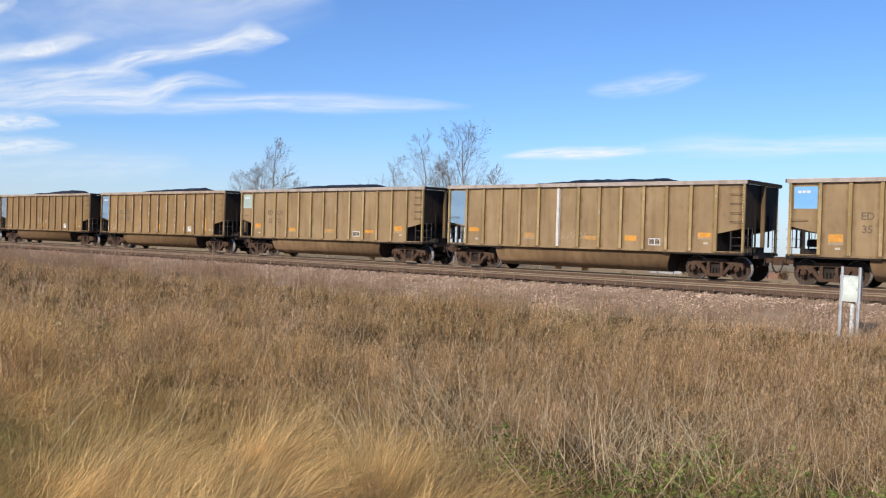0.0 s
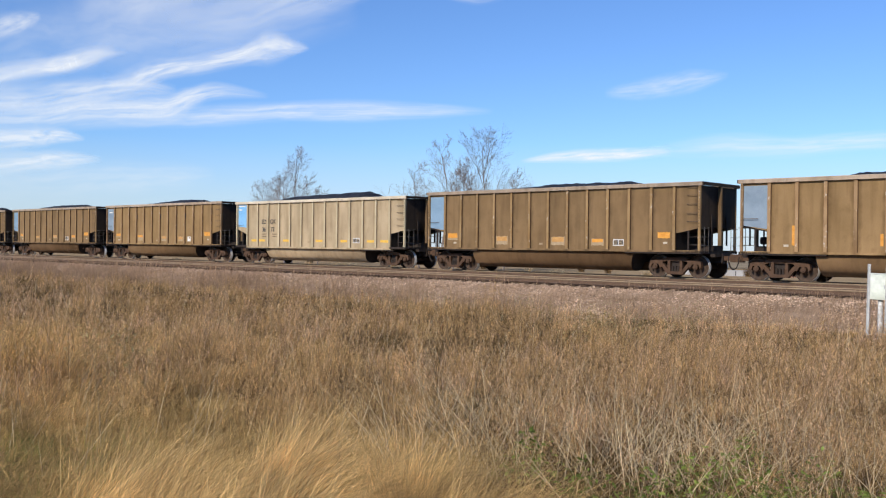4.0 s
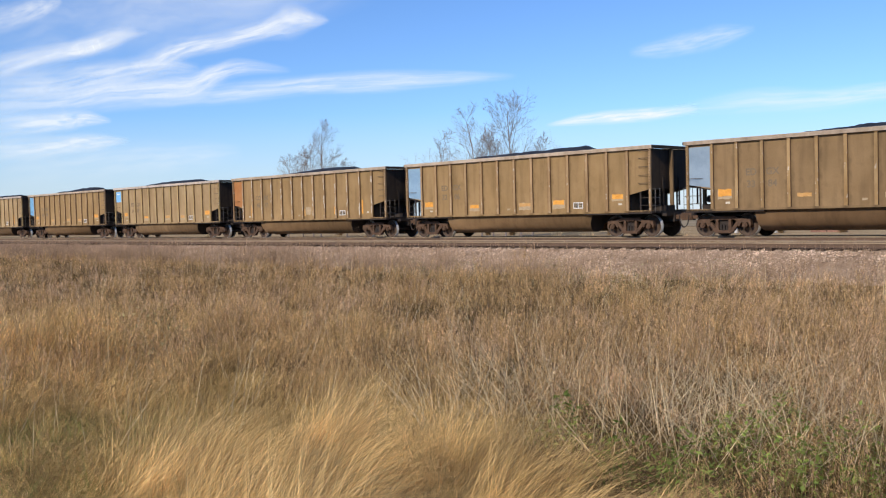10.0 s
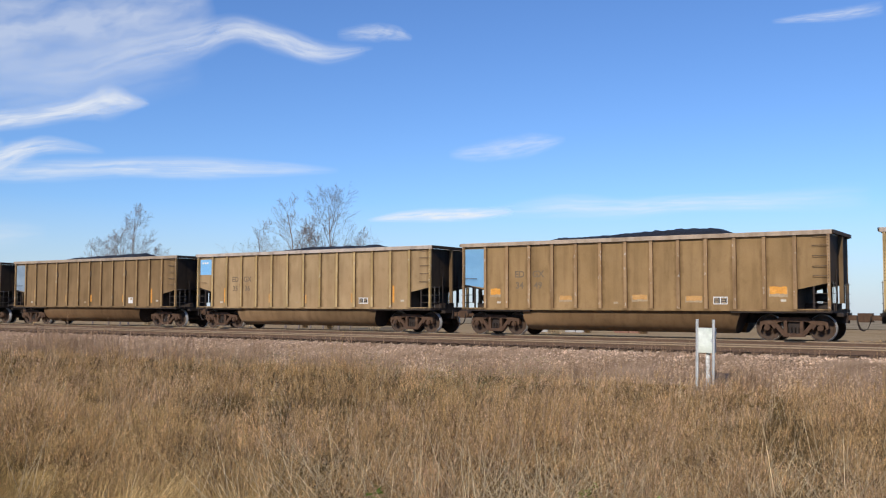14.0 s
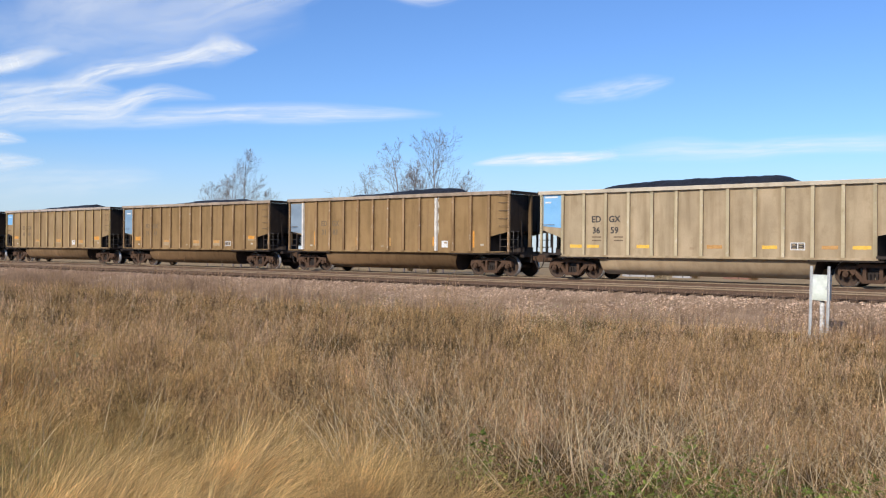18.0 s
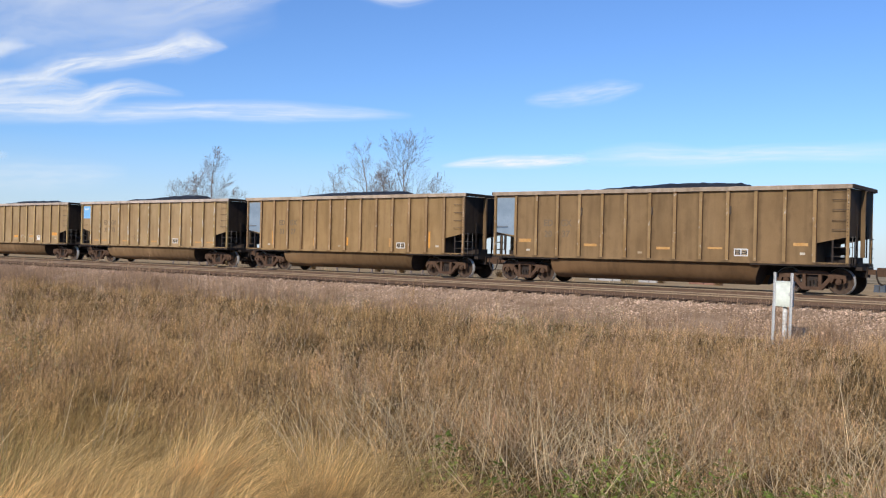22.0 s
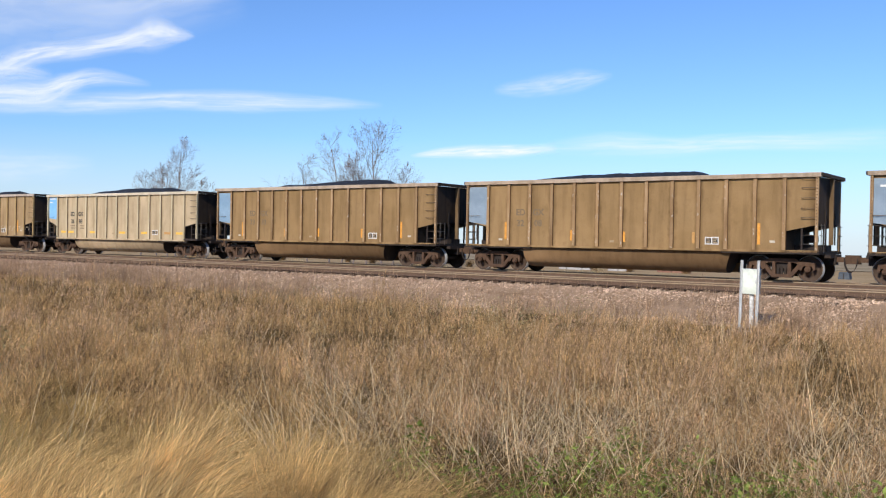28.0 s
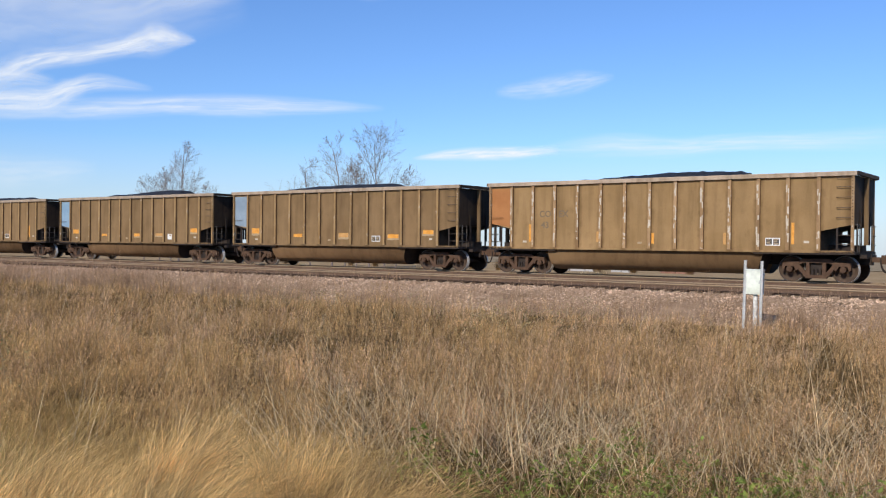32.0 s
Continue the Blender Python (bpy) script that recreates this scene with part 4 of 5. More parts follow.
def make_stones(n=64000):
    """Loose ballast stones on the shoulder that faces the field."""
    rg = np.random.default_rng(5)
    base = np.array([(1, 0, -0.3), (-0.4, 0.9, -0.3), (-0.5, -0.8, -0.3), (0.5, 0.5, 0.55), (-0.7, 0.1, 0.5), (0.2, -0.7, 0.6)])
    face = np.array([(0, 1, 3), (1, 2, 4), (2, 0, 5), (3, 1, 4), (4, 2, 5), (5, 0, 3), (3, 4, 5)])
    x = -rg.uniform(0.0, 1, n) ** 1.5 * 62 + 1
    y = 24.8 + (28.75 - 24.8) * rg.random(n) ** 0.85
    y = np.where(rg.random(n) < 0.25, 23.2 + 2.4 * rg.random(n) ** 0.6, y)
    y = np.where(rg.random(n) < 0.16, 31.2 + 2.0 * rg.random(n), y)
    z = np.interp(y, [23, 24.9, 25.6, 26.9, 27.75, 28.3, 28.75, 36.7], [-0.94, -0.98, -0.84, -0.52, -0.34, -0.255, -0.205, -0.2])
    s = rg.uniform(0.016, 0.042, n) * (1 + 0.5 * (rg.random(n) < 0.06))
    a = rg.uniform(0, 6.28, n)
    p = base[None] * (s[:, None, None] * rg.uniform(0.6, 1.2, (n, 6, 1)))
    c, sn = np.cos(a)[:, None], np.sin(a)[:, None]
    q = np.stack([p[..., 0] * c - p[..., 1] * sn, p[..., 0] * sn + p[..., 1] * c, p[..., 2]], -1)
    q += np.stack([x, y, z], -1)[:, None]
    tris = face[None] + 6 * np.arange(n)[:, None, None]
    return tagged(quick_mesh("ballast_stones", q.reshape(-1, 3), tris.reshape(-1, 3), STONE), "loose pinkish grey crushed stone on the track shoulder", "ballast", kind="stuff")


make_stones()

NEAR_Y = 29.68                    # centre line of the empty track


def rail_profile(s):
    h = [(-0.07, -0.17), (0.07, -0.17), (0.07, -0.155), (0.012, -0.135), (0.012, -0.045), (0.036, -0.035), (0.036, -0.004), (0.028, 0.0)]
    return h + [(-a, b) for a, b in reversed(h[2:])] if s else h


def make_rail(y, track):
    bm = bmesh.new()
    pts = rail_profile(True)
    prism(bm, [(y + a, b) for a, b in pts], "x", -400, 400)
    bm.faces.ensure_lookup_table()
    for f in bm.faces:
        if f.calc_center_median().z > -0.04:
            f.material_index = 1
    return part("rail", bm, (RAIL, RAILHEAD), track, "rusty rail with a worn pale head")


def make_track(yc, label):
    track = tagged(new("railway_track"), label, "railway track", "railway tracks", "structure")
    v, t = [], []
    xs = [-400, -200] + [-100 + 0.5 * i for i in range(251)] + [100, 400]
    offs = (-1.12, -0.9, -0.4, 0.4, 0.9, 1.12)
    for x in xs:
        for k, o in enumerate(offs):
            v.append((x, yc + o + (0.16 * noise.noise(Vector((x * 0.8, o, yc))) if k in (0, 5) else 0), -0.192 + 0.014 * noise.noise(Vector((x * 2, o * 3, yc)))))
    for a in range(len(xs) - 1):
        for b in range(5):
            p = a * 6 + b
            t += [(p, p + 6, p + 7), (p, p + 7, p + 1)]
    fill = quick_mesh("tie_fill", v, t, FOULED)
    fill.parent = track
    tagged(fill, "brown oil-stained stone between the ties")
    for s in (-1, 1):
        make_rail(yc + s * 0.7535, track)
    bm = bmesh.new()
    bx(bm, -0.115, 0.115, -1.3, 1.3, -0.36, -0.168)
    first = part("tie", bm, TIE, track, "dark weathered timber tie")
    rg = random.Random(int(yc))
    for i in range(170):
        tie = first if i == 0 else new("tie", first.data)
        tie.parent = track
        tie.location = (-92 + i * 0.53 + rg.uniform(-0.03, 0.03), yc + rg.uniform(-0.06, 0.06), rg.uniform(-0.012, 0.006))
        tie.rotation_euler = (0, 0, rg.uniform(-0.02, 0.02))
    bm = bmesh.new()
    bx(bm, -0.17, 0.17, -0.1, 0.1, -0.176, -0.15)
    p0 = part("tie_plate", bm, RAIL, track)
    k = 0
    for i in range(60, 170):
        for s in (-1, 1):
            pl = p0 if k == 0 else new("tie_plate", p0.data)
            pl.parent = track
            pl.location = (-92 + i * 0.53, yc + s * 0.7535, 0.004)
            k += 1
    return track


make_track(NEAR_Y, "empty near railway track with rusty rails on timber ties")
make_track(TRACK_Y, "far railway track that carries the coal train")


# ---- the trackside box ----
def make_box():
    at = (-7.835, 24.15, ground_z(24.15))
    box = thing("trackside_box", "off-white equipment box on a flaking white post between galvanised channel posts", "equipment box")
    bm = bmesh.new()
    prism(bm, [(-0.2, -0.13), (0.19, -0.13), (0.2, -0.12), (0.2, 0.06), (-0.21, 0.06), (-0.21, -0.12)], "z", 0.98, 1.60)
    part("cabinet", bm, BOXPAINT, box, "off-white painted steel cabinet")
    bm = bmesh.new()
    bx(bm, -0.18, 0.17, -0.142, -0.131, 1.01, 1.57)
    door = part("door", bm, BOXPAINT, box)
    bm = bmesh.new()
    bx(bm, 0.12, 0.145, -0.158, -0.142, 1.26, 1.34)
    part("latch", bm, GALV, door, "small steel latch")
    bm = bmesh.new()
    prism(bm, [(-0.22, -0.15), (0.21, -0.15), (0.21, 0.08), (-0.22, 0.08)], "z", 1.60, 1.62)
    part("lid", bm, BOXPAINT, box)
    bm = bmesh.new()
    rod(bm, (0.03, 0.0, -0.3), (0.0, 0.0, 0.98), 0.062, 0.055, seg=10)
    part("post", bm, FLAKE, box, "timber post with flaking white paint")
    for x, y in ((-0.255, -0.05), (0.2, -0.165)):
        bm = bmesh.new()
        prism(bm, [(x - 0.034, y), (x - 0.034, y - 0.035), (x - 0.026, y - 0.035), (x - 0.014, y - 0.008), (x + 0.014, y - 0.008), (x + 0.026, y - 0.035), (x + 0.034, y - 0.035), (x + 0.034, y)], "z", -0.3, 1.84)
        part("channel_post", bm, GALV, box, "galvanised channel post")
        bm = bmesh.new()
        bx(bm, x - 0.03, x + 0.03, y, -0.0, 1.48, 1.51)
        part("bracket", bm, GALV, box)
    box.matrix_basis = pose(at[0], at[1], at[2], 0, 1.0, 2)


make_box()


# ---- trees behind the line ----
def make_tree(name_label, x, y, height, lean, seed, leafy, spread):
    rg = random.Random(seed)
    root = Vector((x, y, ground_z(y) - 0.1))
    tree = thing("bare_tree", name_label, "tree", "bare trees behind the line")
    tree.location = root
    trunk, limbs, tips = bmesh.new(), bmesh.new(), []

    def grow(bm, p, d, length, r, depth):
        segs = (9, 6, 4, 3)[depth]
        thick = r
        for i in range(segs):
            u = (i + 1) / segs
            d2 = (d + Vector((rg.gauss(0, 0.07), rg.gauss(0, 0.07), 0.02 if depth == 0 else 0.07))).normalized()
            q = p + d2 * (length / segs)
            r2 = max(thick * (1 - 0.82 * u), 0.006)
            rod(bm, p, q, r, r2, seg=(7, 4, 3, 3)[depth], caps=False)
            p, d, r = q, d2, r2
            if depth < 3 and u > (0.24, 0.12, 0.2)[depth]:
                for _ in range((3 if rg.random() < 0.35 else 2, 2, 2 if rg.random() < 0.2 else 1)[depth]):
                    side = d.cross(Vector((rg.gauss(0, 1), rg.gauss(0, 1), rg.gauss(0, 1)))).normalized()
                    a = radians(rg.uniform(26, 56))
                    nd = d * math.cos(a) + side * math.sin(a)
                    far = height * spread * (1.0 - 0.72 * u) if depth == 0 else length * (0.62 - 0.34 * u)
                    grow(limbs, p, nd, far * rg.uniform(0.7, 1.25), max(r * 0.55, 0.007), depth + 1)
        if depth >= 2:
            tips.append(p)

    grow(trunk, Vector((0, 0, 0)), Vector((lean, 0, 1)).normalized(), height * 0.92, height * 0.0068 + 0.02, 0)
    top = max(v.co.z for v in limbs.verts)
    peak = max(limbs.verts, key=lambda v: v.co.z).co.copy()
    slant = lean - peak.x / top
    for b in (trunk, limbs):
        for v in b.verts:
            v.co.x += slant * v.co.z
            v.co.y -= peak.y / top * v.co.z
            v.co.z *= height / top
    tips = [Vector((p.x + slant * p.z, p.y - peak.y / top * p.z, p.z * height / top)) for p in tips]
    part("trunk", trunk, BARK, tree, "slender pale grey trunk")
    part("crown", limbs, BARK, tree, "fine bare twigs")
    bm = bmesh.new()
    for p in rg.sample(tips, min(leafy // 12, len(tips))):
        for _ in range(2):
            o = p + Vector((rg.uniform(-0.12, 0.12), rg.uniform(-0.12, 0.12), rg.uniform(-0.15, 0.05)))
            a = Vector((rg.gauss(0, 1), rg.gauss(0, 1), rg.gauss(0, 1))).normalized() * 0.045
            b = a.orthogonal().normalized() * 0.045
            bm.faces.new([bm.verts.new(o + v) for v in (a, b, -a, -b)])
    part("foliage", bm, LEAF, tree, "last dry brown leaves")
    return tree


for lab, x, y, h, lean, seed, leafy in (
        ("tall bare tree with a wide open crown", -50.2, 60, 12.6, 0.09, 3, 110),
        ("leaning bare tree with spread twigs", -49.9, 61, 9.0, 0.16, 4, 40),
        ("thin bare tree beside a taller one", -52.3, 60.5, 10.2, -0.06, 5, 40),
        ("bushy bare sapling between taller trees", -54.2, 61, 9.5, 0.0, 13, 20),
        ("slender bare tree with upright twigs", -56.2, 60, 12.2, 0.06, 6, 60),
        ("small bare tree close to a slender one", -55.6, 61, 9.4, 0.05, 7, 20),
        ("low bare sapling behind the railway", -59.6, 61, 10.2, 0.03, 8, 20),
        ("tall bare tree with dry leaves at its crown", -76.9, 60, 12.4, 0.11, 9, 90),
        ("bare tree with many thin stems", -78.9, 60.5, 10.7, 0.04, 10, 40),
        ("bare bushy tree behind the railway", -81.4, 61, 10.0, 0.05, 11, 30),
        ("small bare tree at the edge of a clump", -84.0, 61, 9.4, 0.05, 12, 20),
        ("slight bare sapling behind the railway", -74.2, 61, 8.4, 0.05, 14, 15)):
    make_tree(lab, x, y, h, lean, seed, leafy, 0.54 if seed == 3 else 0.42)


# ---- behind the line ----
FARSTRAW = surface("far_dry_field", (0.26, 0.20, 0.125), (0.40, 0.32, 0.215), 0.15, 3, 1.0, 0, 0, spec=0.0)
GRAVEL = surface("gravel_road", (0.33, 0.225, 0.12), (0.45, 0.325, 0.19), 0.4, 12, 1.0, 0, 0, spec=0.0)
CONCRETE = surface("pale_concrete", (0.33, 0.32, 0.31), (0.44, 0.43, 0.42), 1.0, 20, 0.85, 0, 0.2)
SLATE = surface("dark_slate_block", (0.055, 0.065, 0.08), (0.10, 0.115, 0.135), 1.0, 14, 0.85, 0, 0.2)
REDWOOD = surface("weathered_red_timber", (0.20, 0.10, 0.07), (0.30, 0.16, 0.11), 1.0, 14, 0.85, 0, 0.2)


def far_strip(name, y0, y1, lift, mat, label, cat):
    v, t = [], []
    xs = [-900 + 30 * i for i in range(61)] if y1 < 1000 else [-6000 + 300 * i for i in range(41)]
    for x in xs:
        v += [(x, y0 + 0.4 * math.sin(x), ground_z(y0) + lift), (x, y1, ground_z(y1) + lift)]
    for i in range(len(xs) - 1):
        p = 2 * i
        t += [(p, p + 2, p + 3), (p, p + 3, p + 1)]
    return tagged(quick_mesh(name, v, t, mat), label, cat, kind="structure")


far_strip("road", 64.0, 96.0, 0.03, GRAVEL, "pale gravel road beyond the line", "road")
far_strip("far_field", 97.0, 174.0, 0.05, FARSTRAW, "dry straw-coloured field beyond the road", "field")
# the haze of distance is put into the plain's pale colour
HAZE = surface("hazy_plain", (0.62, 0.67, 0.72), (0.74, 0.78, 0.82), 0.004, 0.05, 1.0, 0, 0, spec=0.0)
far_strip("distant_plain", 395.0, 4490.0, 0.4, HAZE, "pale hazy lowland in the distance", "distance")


def far_block(name, label, cat, x, y, lx, ly, h, mat, lid=None):
    ob = thing(name, label, cat)
    bm = bmesh.new()
    prism(bm, [(-lx / 2, 0), (lx / 2, 0), (lx / 2 - 0.06, h), (-lx / 2 + 0.06, h)], "y", -ly / 2, ly / 2)
    part("body", bm, mat, ob)
    for k in range(max(1, int(lx / 1.5))):
        bm = bmesh.new()
        u = -lx / 2 + (k + 0.5) * lx / max(1, int(lx / 1.5))
        bx(bm, u - 0.03, u + 0.03, -ly / 2 - 0.02, -ly / 2, 0.05, h - 0.06)
        part("joint", bm, UNDER, ob)
    ob.matrix_basis = pose(x, y, ground_z(y))
    return ob


for lab, x, y, lx, h, mat in (
        ("long low block of pale concrete by the road", -38.4, 72.0, 3.0, 0.55, CONCRETE),
        ("low block of pale concrete by the road", -34.3, 72.0, 1.9, 0.5, CONCRETE),
        ("low stack of reddish timber by the road", -30.0, 73.0, 2.6, 0.5, REDWOOD),
        ("small dark slate-coloured block by the road", -16.6, 72.0, 0.8, 0.55, SLATE)):
    far_block("timber_stack" if mat is REDWOOD else "concrete_block", lab, "timber" if mat is REDWOOD else "concrete block", x, y, lx, 0.8, h, mat)


def dry_shrub(x, y, h, seed):
    rg = random.Random(seed)
    bm = bmesh.new()
    for _ in range(90):
        a, s = rg.uniform(0, 6.28), rg.uniform(0.1, 0.7)
        p = Vector((rg.gauss(0, 0.12), rg.gauss(0, 0.12), 0))
        q = p + Vector((math.cos(a) * s * h, math.sin(a) * s * h, h * rg.uniform(0.5, 1.0)))
        rod(bm, p, q, 0.014, 0.004, seg=3, caps=False)
    ob = tagged(part("dry_shrub", bm, STRAW if y < 60 else WEED), "small dry straw-coloured shrub behind the track" if y < 60 else "small dry brown shrub beside the road", "shrub", "dry shrubs")
    ob.location = (x, y, ground_z(y))


BRUSH = random.Random(77)
BANK = [(BRUSH.uniform(-95, -22), BRUSH.uniform(41, 57), BRUSH.uniform(0.45, 0.95)) for _ in range(34)]
for i, (x, y, h) in enumerate(((-36.2, 71.0, 0.9), (-33.0, 71.0, 0.8), (-28.4, 71.5, 1.0), (-44.0, 68.0, 1.0), (-47.5, 69.0, 0.8), (-58.0, 68.0, 1.1), (-62.0, 69.0, 0.9), (-70.0, 68.0, 1.0), (-85.0, 69.0, 1.1), *BANK)):
    dry_shrub(x, y, h, 60 + i)


# ---- clouds ----
def cloud_material():
    m, n, l, b = blank("cirrus")
    n.remove(b)
    uv = n.new("ShaderNodeUVMap").outputs[0]
    info = n.new("ShaderNodeObjectInfo")
    geo = n.new("ShaderNodeTexCoord").outputs["Object"]
    warp = noise_node(n, l, geo, 0.006, 3.0, 0.6)
    wisp = n.new("ShaderNodeTexNoise")
    wisp.noise_dimensions = "4D"
    wisp.inputs["Scale"].default_value, wisp.inputs["Detail"].default_value, wisp.inputs["Roughness"].default_value = 1.0, 4.0, 0.5
    mp = n.new("ShaderNodeMapping")
    mp.inputs["Scale"].default_value = (2.2, 1.5, 1)
    l.new(uv, mp.inputs[0])
    add = n.new("ShaderNodeVectorMath")
    add.operation = "MULTIPLY_ADD"
    l.new(warp.outputs["Color"], add.inputs[0])
    add.inputs[1].default_value = (0.9, 0.9, 0)
    l.new(mp.outputs[0], add.inputs[2])
    l.new(add.outputs[0], wisp.inputs["Vector"])
    wmul = n.new("ShaderNodeMath")
    wmul.operation = "MULTIPLY"
    wmul.inputs[1].default_value = 37.0
    l.new(info.outputs["Random"], wmul.inputs[0])
    l.new(wmul.outputs[0], wisp.inputs["W"])
    sep = n.new("ShaderNodeSeparateXYZ")
    l.new(uv, sep.inputs[0])

    def maths(op, a, c=None):
        k = n.new("ShaderNodeMath")
        k.operation = op
        for i, q in enumerate((a, c)):
            if q is None:
                continue
            if isinstance(q, (int, float)):
                k.inputs[i].default_value = q
            else:
                l.new(q, k.inputs[i])
        return k.outputs[0]

    fib = n.new("ShaderNodeTexNoise")
    fib.noise_dimensions = "4D"
    fib.inputs["Scale"].default_value, fib.inputs["Detail"].default_value, fib.inputs["Roughness"].default_value = 1.0, 4.0, 0.5
    mp2 = n.new("ShaderNodeMapping")
    mp2.inputs["Scale"].default_value, mp2.inputs["Rotation"].default_value = (1.6, 2.5, 1), (0, 0, 0.25)
    l.new(add.outputs[0], mp2.inputs[0])
    l.new(mp2.outputs[0], fib.inputs["Vector"])
    l.new(wmul.outputs[0], fib.inputs["W"])
    v = maths("ADD", sep.outputs[1], maths("MULTIPLY", maths("SUBTRACT", wisp.outputs["Fac"], 0.5), 0.9))
    u2 = maths("POWER", maths("ABSOLUTE", sep.outputs[0]), 3.0)
    vv = maths("POWER", maths("ABSOLUTE", v), 1.5)
    rim = maths("MAXIMUM", maths("SUBTRACT", 1.0, maths("POWER", maths("ABSOLUTE", sep.outputs[1]), 2.5)), 0.0)
    body = maths("MULTIPLY", maths("MAXIMUM", maths("SUBTRACT", 1.0, u2), 0.0), maths("MAXIMUM", maths("SUBTRACT", 1.0, vv), 0.0))
    thick = maths("MULTIPLY", body, maths("ADD", 0.22, maths("MULTIPLY", maths("MAXIMUM", maths("SUBTRACT", fib.outputs["Fac"], 0.22), 0.0), 2.7)))
    fac = maths("MULTIPLY", maths("MINIMUM", thick, 1.25), rim)
    at = n.new("ShaderNodeAttribute")
    at.attribute_type, at.attribute_name = "OBJECT", "density"
    fac = maths("MULTIPLY", fac, at.outputs["Fac"])
    em, tr, ms = n.new("ShaderNodeEmission"), n.new("ShaderNodeBsdfTransparent"), n.new("ShaderNodeMixShader")
    em.inputs["Color"].default_value, em.inputs["Strength"].default_value = (0.93, 0.96, 1.0, 1), 0.98
    l.new(fac, ms.inputs[0])
    l.new(tr.outputs[0], ms.inputs[1])
    l.new(em.outputs[0], ms.inputs[2])
    l.new(ms.outputs[0], n["Material Output"].inputs["Surface"])
    return m


CLOUD = cloud_material()


def make_cloud(path, density):
    """A soft streak of high cloud along a bent line; points are degrees left of +y, degrees up, and breadth in degrees."""
    far, nv = 2600.0, 8
    fine = []
    for k in range(len(path) - 1):
        p0, p1, p2, p3 = (Vector(path[min(max(k + j, 0), len(path) - 1)]) for j in (-1, 0, 1, 2))
        for s in range(8):
            t = s / 8
            fine.append(0.5 * (2 * p1 + (p2 - p0) * t + (2 * p0 - 5 * p1 + 4 * p2 - p3) * t * t + (3 * p1 - p0 - 3 * p2 + p3) * t ** 3))
    fine.append(Vector(path[-1]))
    bm = bmesh.new()
    lay = bm.loops.layers.uv.new("UVMap")
    g = []
    for i, c in enumerate(fine):
        d = fine[min(i + 1, len(fine) - 1)] - fine[max(i - 1, 0)]
        nrm = Vector((d.y, -d.x)).normalized()
        row = []
        for j in range(nv + 1):
            v = 2 * j / nv - 1
            A, E = radians(c.x + nrm.x * v * c.z * 0.75), radians(c.y + nrm.y * v * c.z * 0.75)
            row.append((bm.verts.new((-far * math.sin(A) * math.cos(E), far * math.cos(A) * math.cos(E), far * math.sin(E))), (2 * i / (len(fine) - 1) - 1, v)))
        g.append(row)
    for i in range(len(fine) - 1):
        for j in range(nv):
            q = (g[i][j], g[i + 1][j], g[i + 1][j + 1], g[i][j + 1])
            f = bm.faces.new([p[0] for p in q])
            for lp, p in zip(f.loops, q):
                lp[lay].uv = p[1]
    ob = part("cirrus_cloud", bm, CLOUD)
    ob["density"] = density
    ob.visible_shadow = False
    return tagged(ob, "thin white wisp of high cirrus cloud", "cloud", "cirrus clouds", "structure")


make_cloud([(59.3, 12.2, 2.41), (54.0, 13.6, 2.28), (49.3, 15.1, 2.00), (46.3, 16.1, 1.38), (43.6, 15.7, 1.38), (41.0, 15.0, 1.17), (38.4, 15.3, 0.55)], 0.42)
make_cloud([(64.7, 13.5, 5.17), (55.0, 15.9, 4.48), (47.7, 18.1, 3.45)], 0.38)
make_cloud([(40.2, 16.1, 0.55), (38.1, 16.3, 0.90), (36.7, 16.3, 0.76), (35.5, 16.0, 0.28)], 0.34)
make_cloud([(14.1, 16.1, 0.21), (11.0, 16.1, 0.55), (8.1, 16.2, 0.62)], 0.35)
make_cloud([(70.9, 8.1, 1.38), (66.9, 9.4, 0.90), (65.2, 9.8, 0.90), (63.7, 10.4, 0.97), (62.2, 10.9, 0.41)], 0.62)
make_cloud([(51.2, 11.7, 0.28), (53.4, 11.5, 1.59), (55.0, 11.0, 0.97), (57.9, 10.3, 0.97), (59.8, 9.9, 0.97), (61.1, 9.3, 1.24), (62.5, 8.6, 1.38)], 0.62)
make_cloud([(58.8, 8.8, 0.48), (61.3, 8.9, 1.17), (63.7, 8.4, 1.38), (66.8, 7.8, 1.52), (71.2, 7.0, 2.07)], 0.5)
make_cloud([(53.5, 8.7, 0.28), (56.3, 8.9, 0.83), (57.9, 8.5, 0.97), (59.7, 7.7, 1.52), (63.4, 7.4, 1.59), (66.8, 6.8, 1.45), (72.2, 6.1, 2.07)], 0.62)
make_cloud([(39.9, 8.1, 0.28), (44.5, 8.1, 0.90), (49.3, 8.0, 1.10), (53.3, 7.8, 0.97), (57.2, 7.4, 1.10), (61.6, 7.1, 1.03)], 0.48)
make_cloud([(63.8, 5.8, 0.21), (65.4, 5.9, 0.83), (66.8, 5.7, 0.97), (70.9, 5.2, 1.38)], 0.6)
make_cloud([(62.9, 4.7, 0.28), (65.1, 4.6, 0.90), (66.8, 4.4, 1.03), (70.8, 4.1, 1.38)], 0.55)
make_cloud([(26.1, 10.0, 0.34), (28.3, 9.7, 1.10), (30.9, 9.3, 1.03), (33.3, 9.1, 0.48)], 0.3)
make_cloud([(38.3, 5.1, 0.17), (35.5, 5.4, 0.62), (32.2, 5.5, 0.69), (29.3, 5.7, 0.48)], 0.75)
make_cloud([(30.8, 5.6, 0.62), (26.6, 5.9, 1.24), (22.5, 5.8, 1.03), (19.2, 6.0, 0.90), (14.1, 6.0, 1.03), (8.9, 6.1, 1.38)], 0.38)
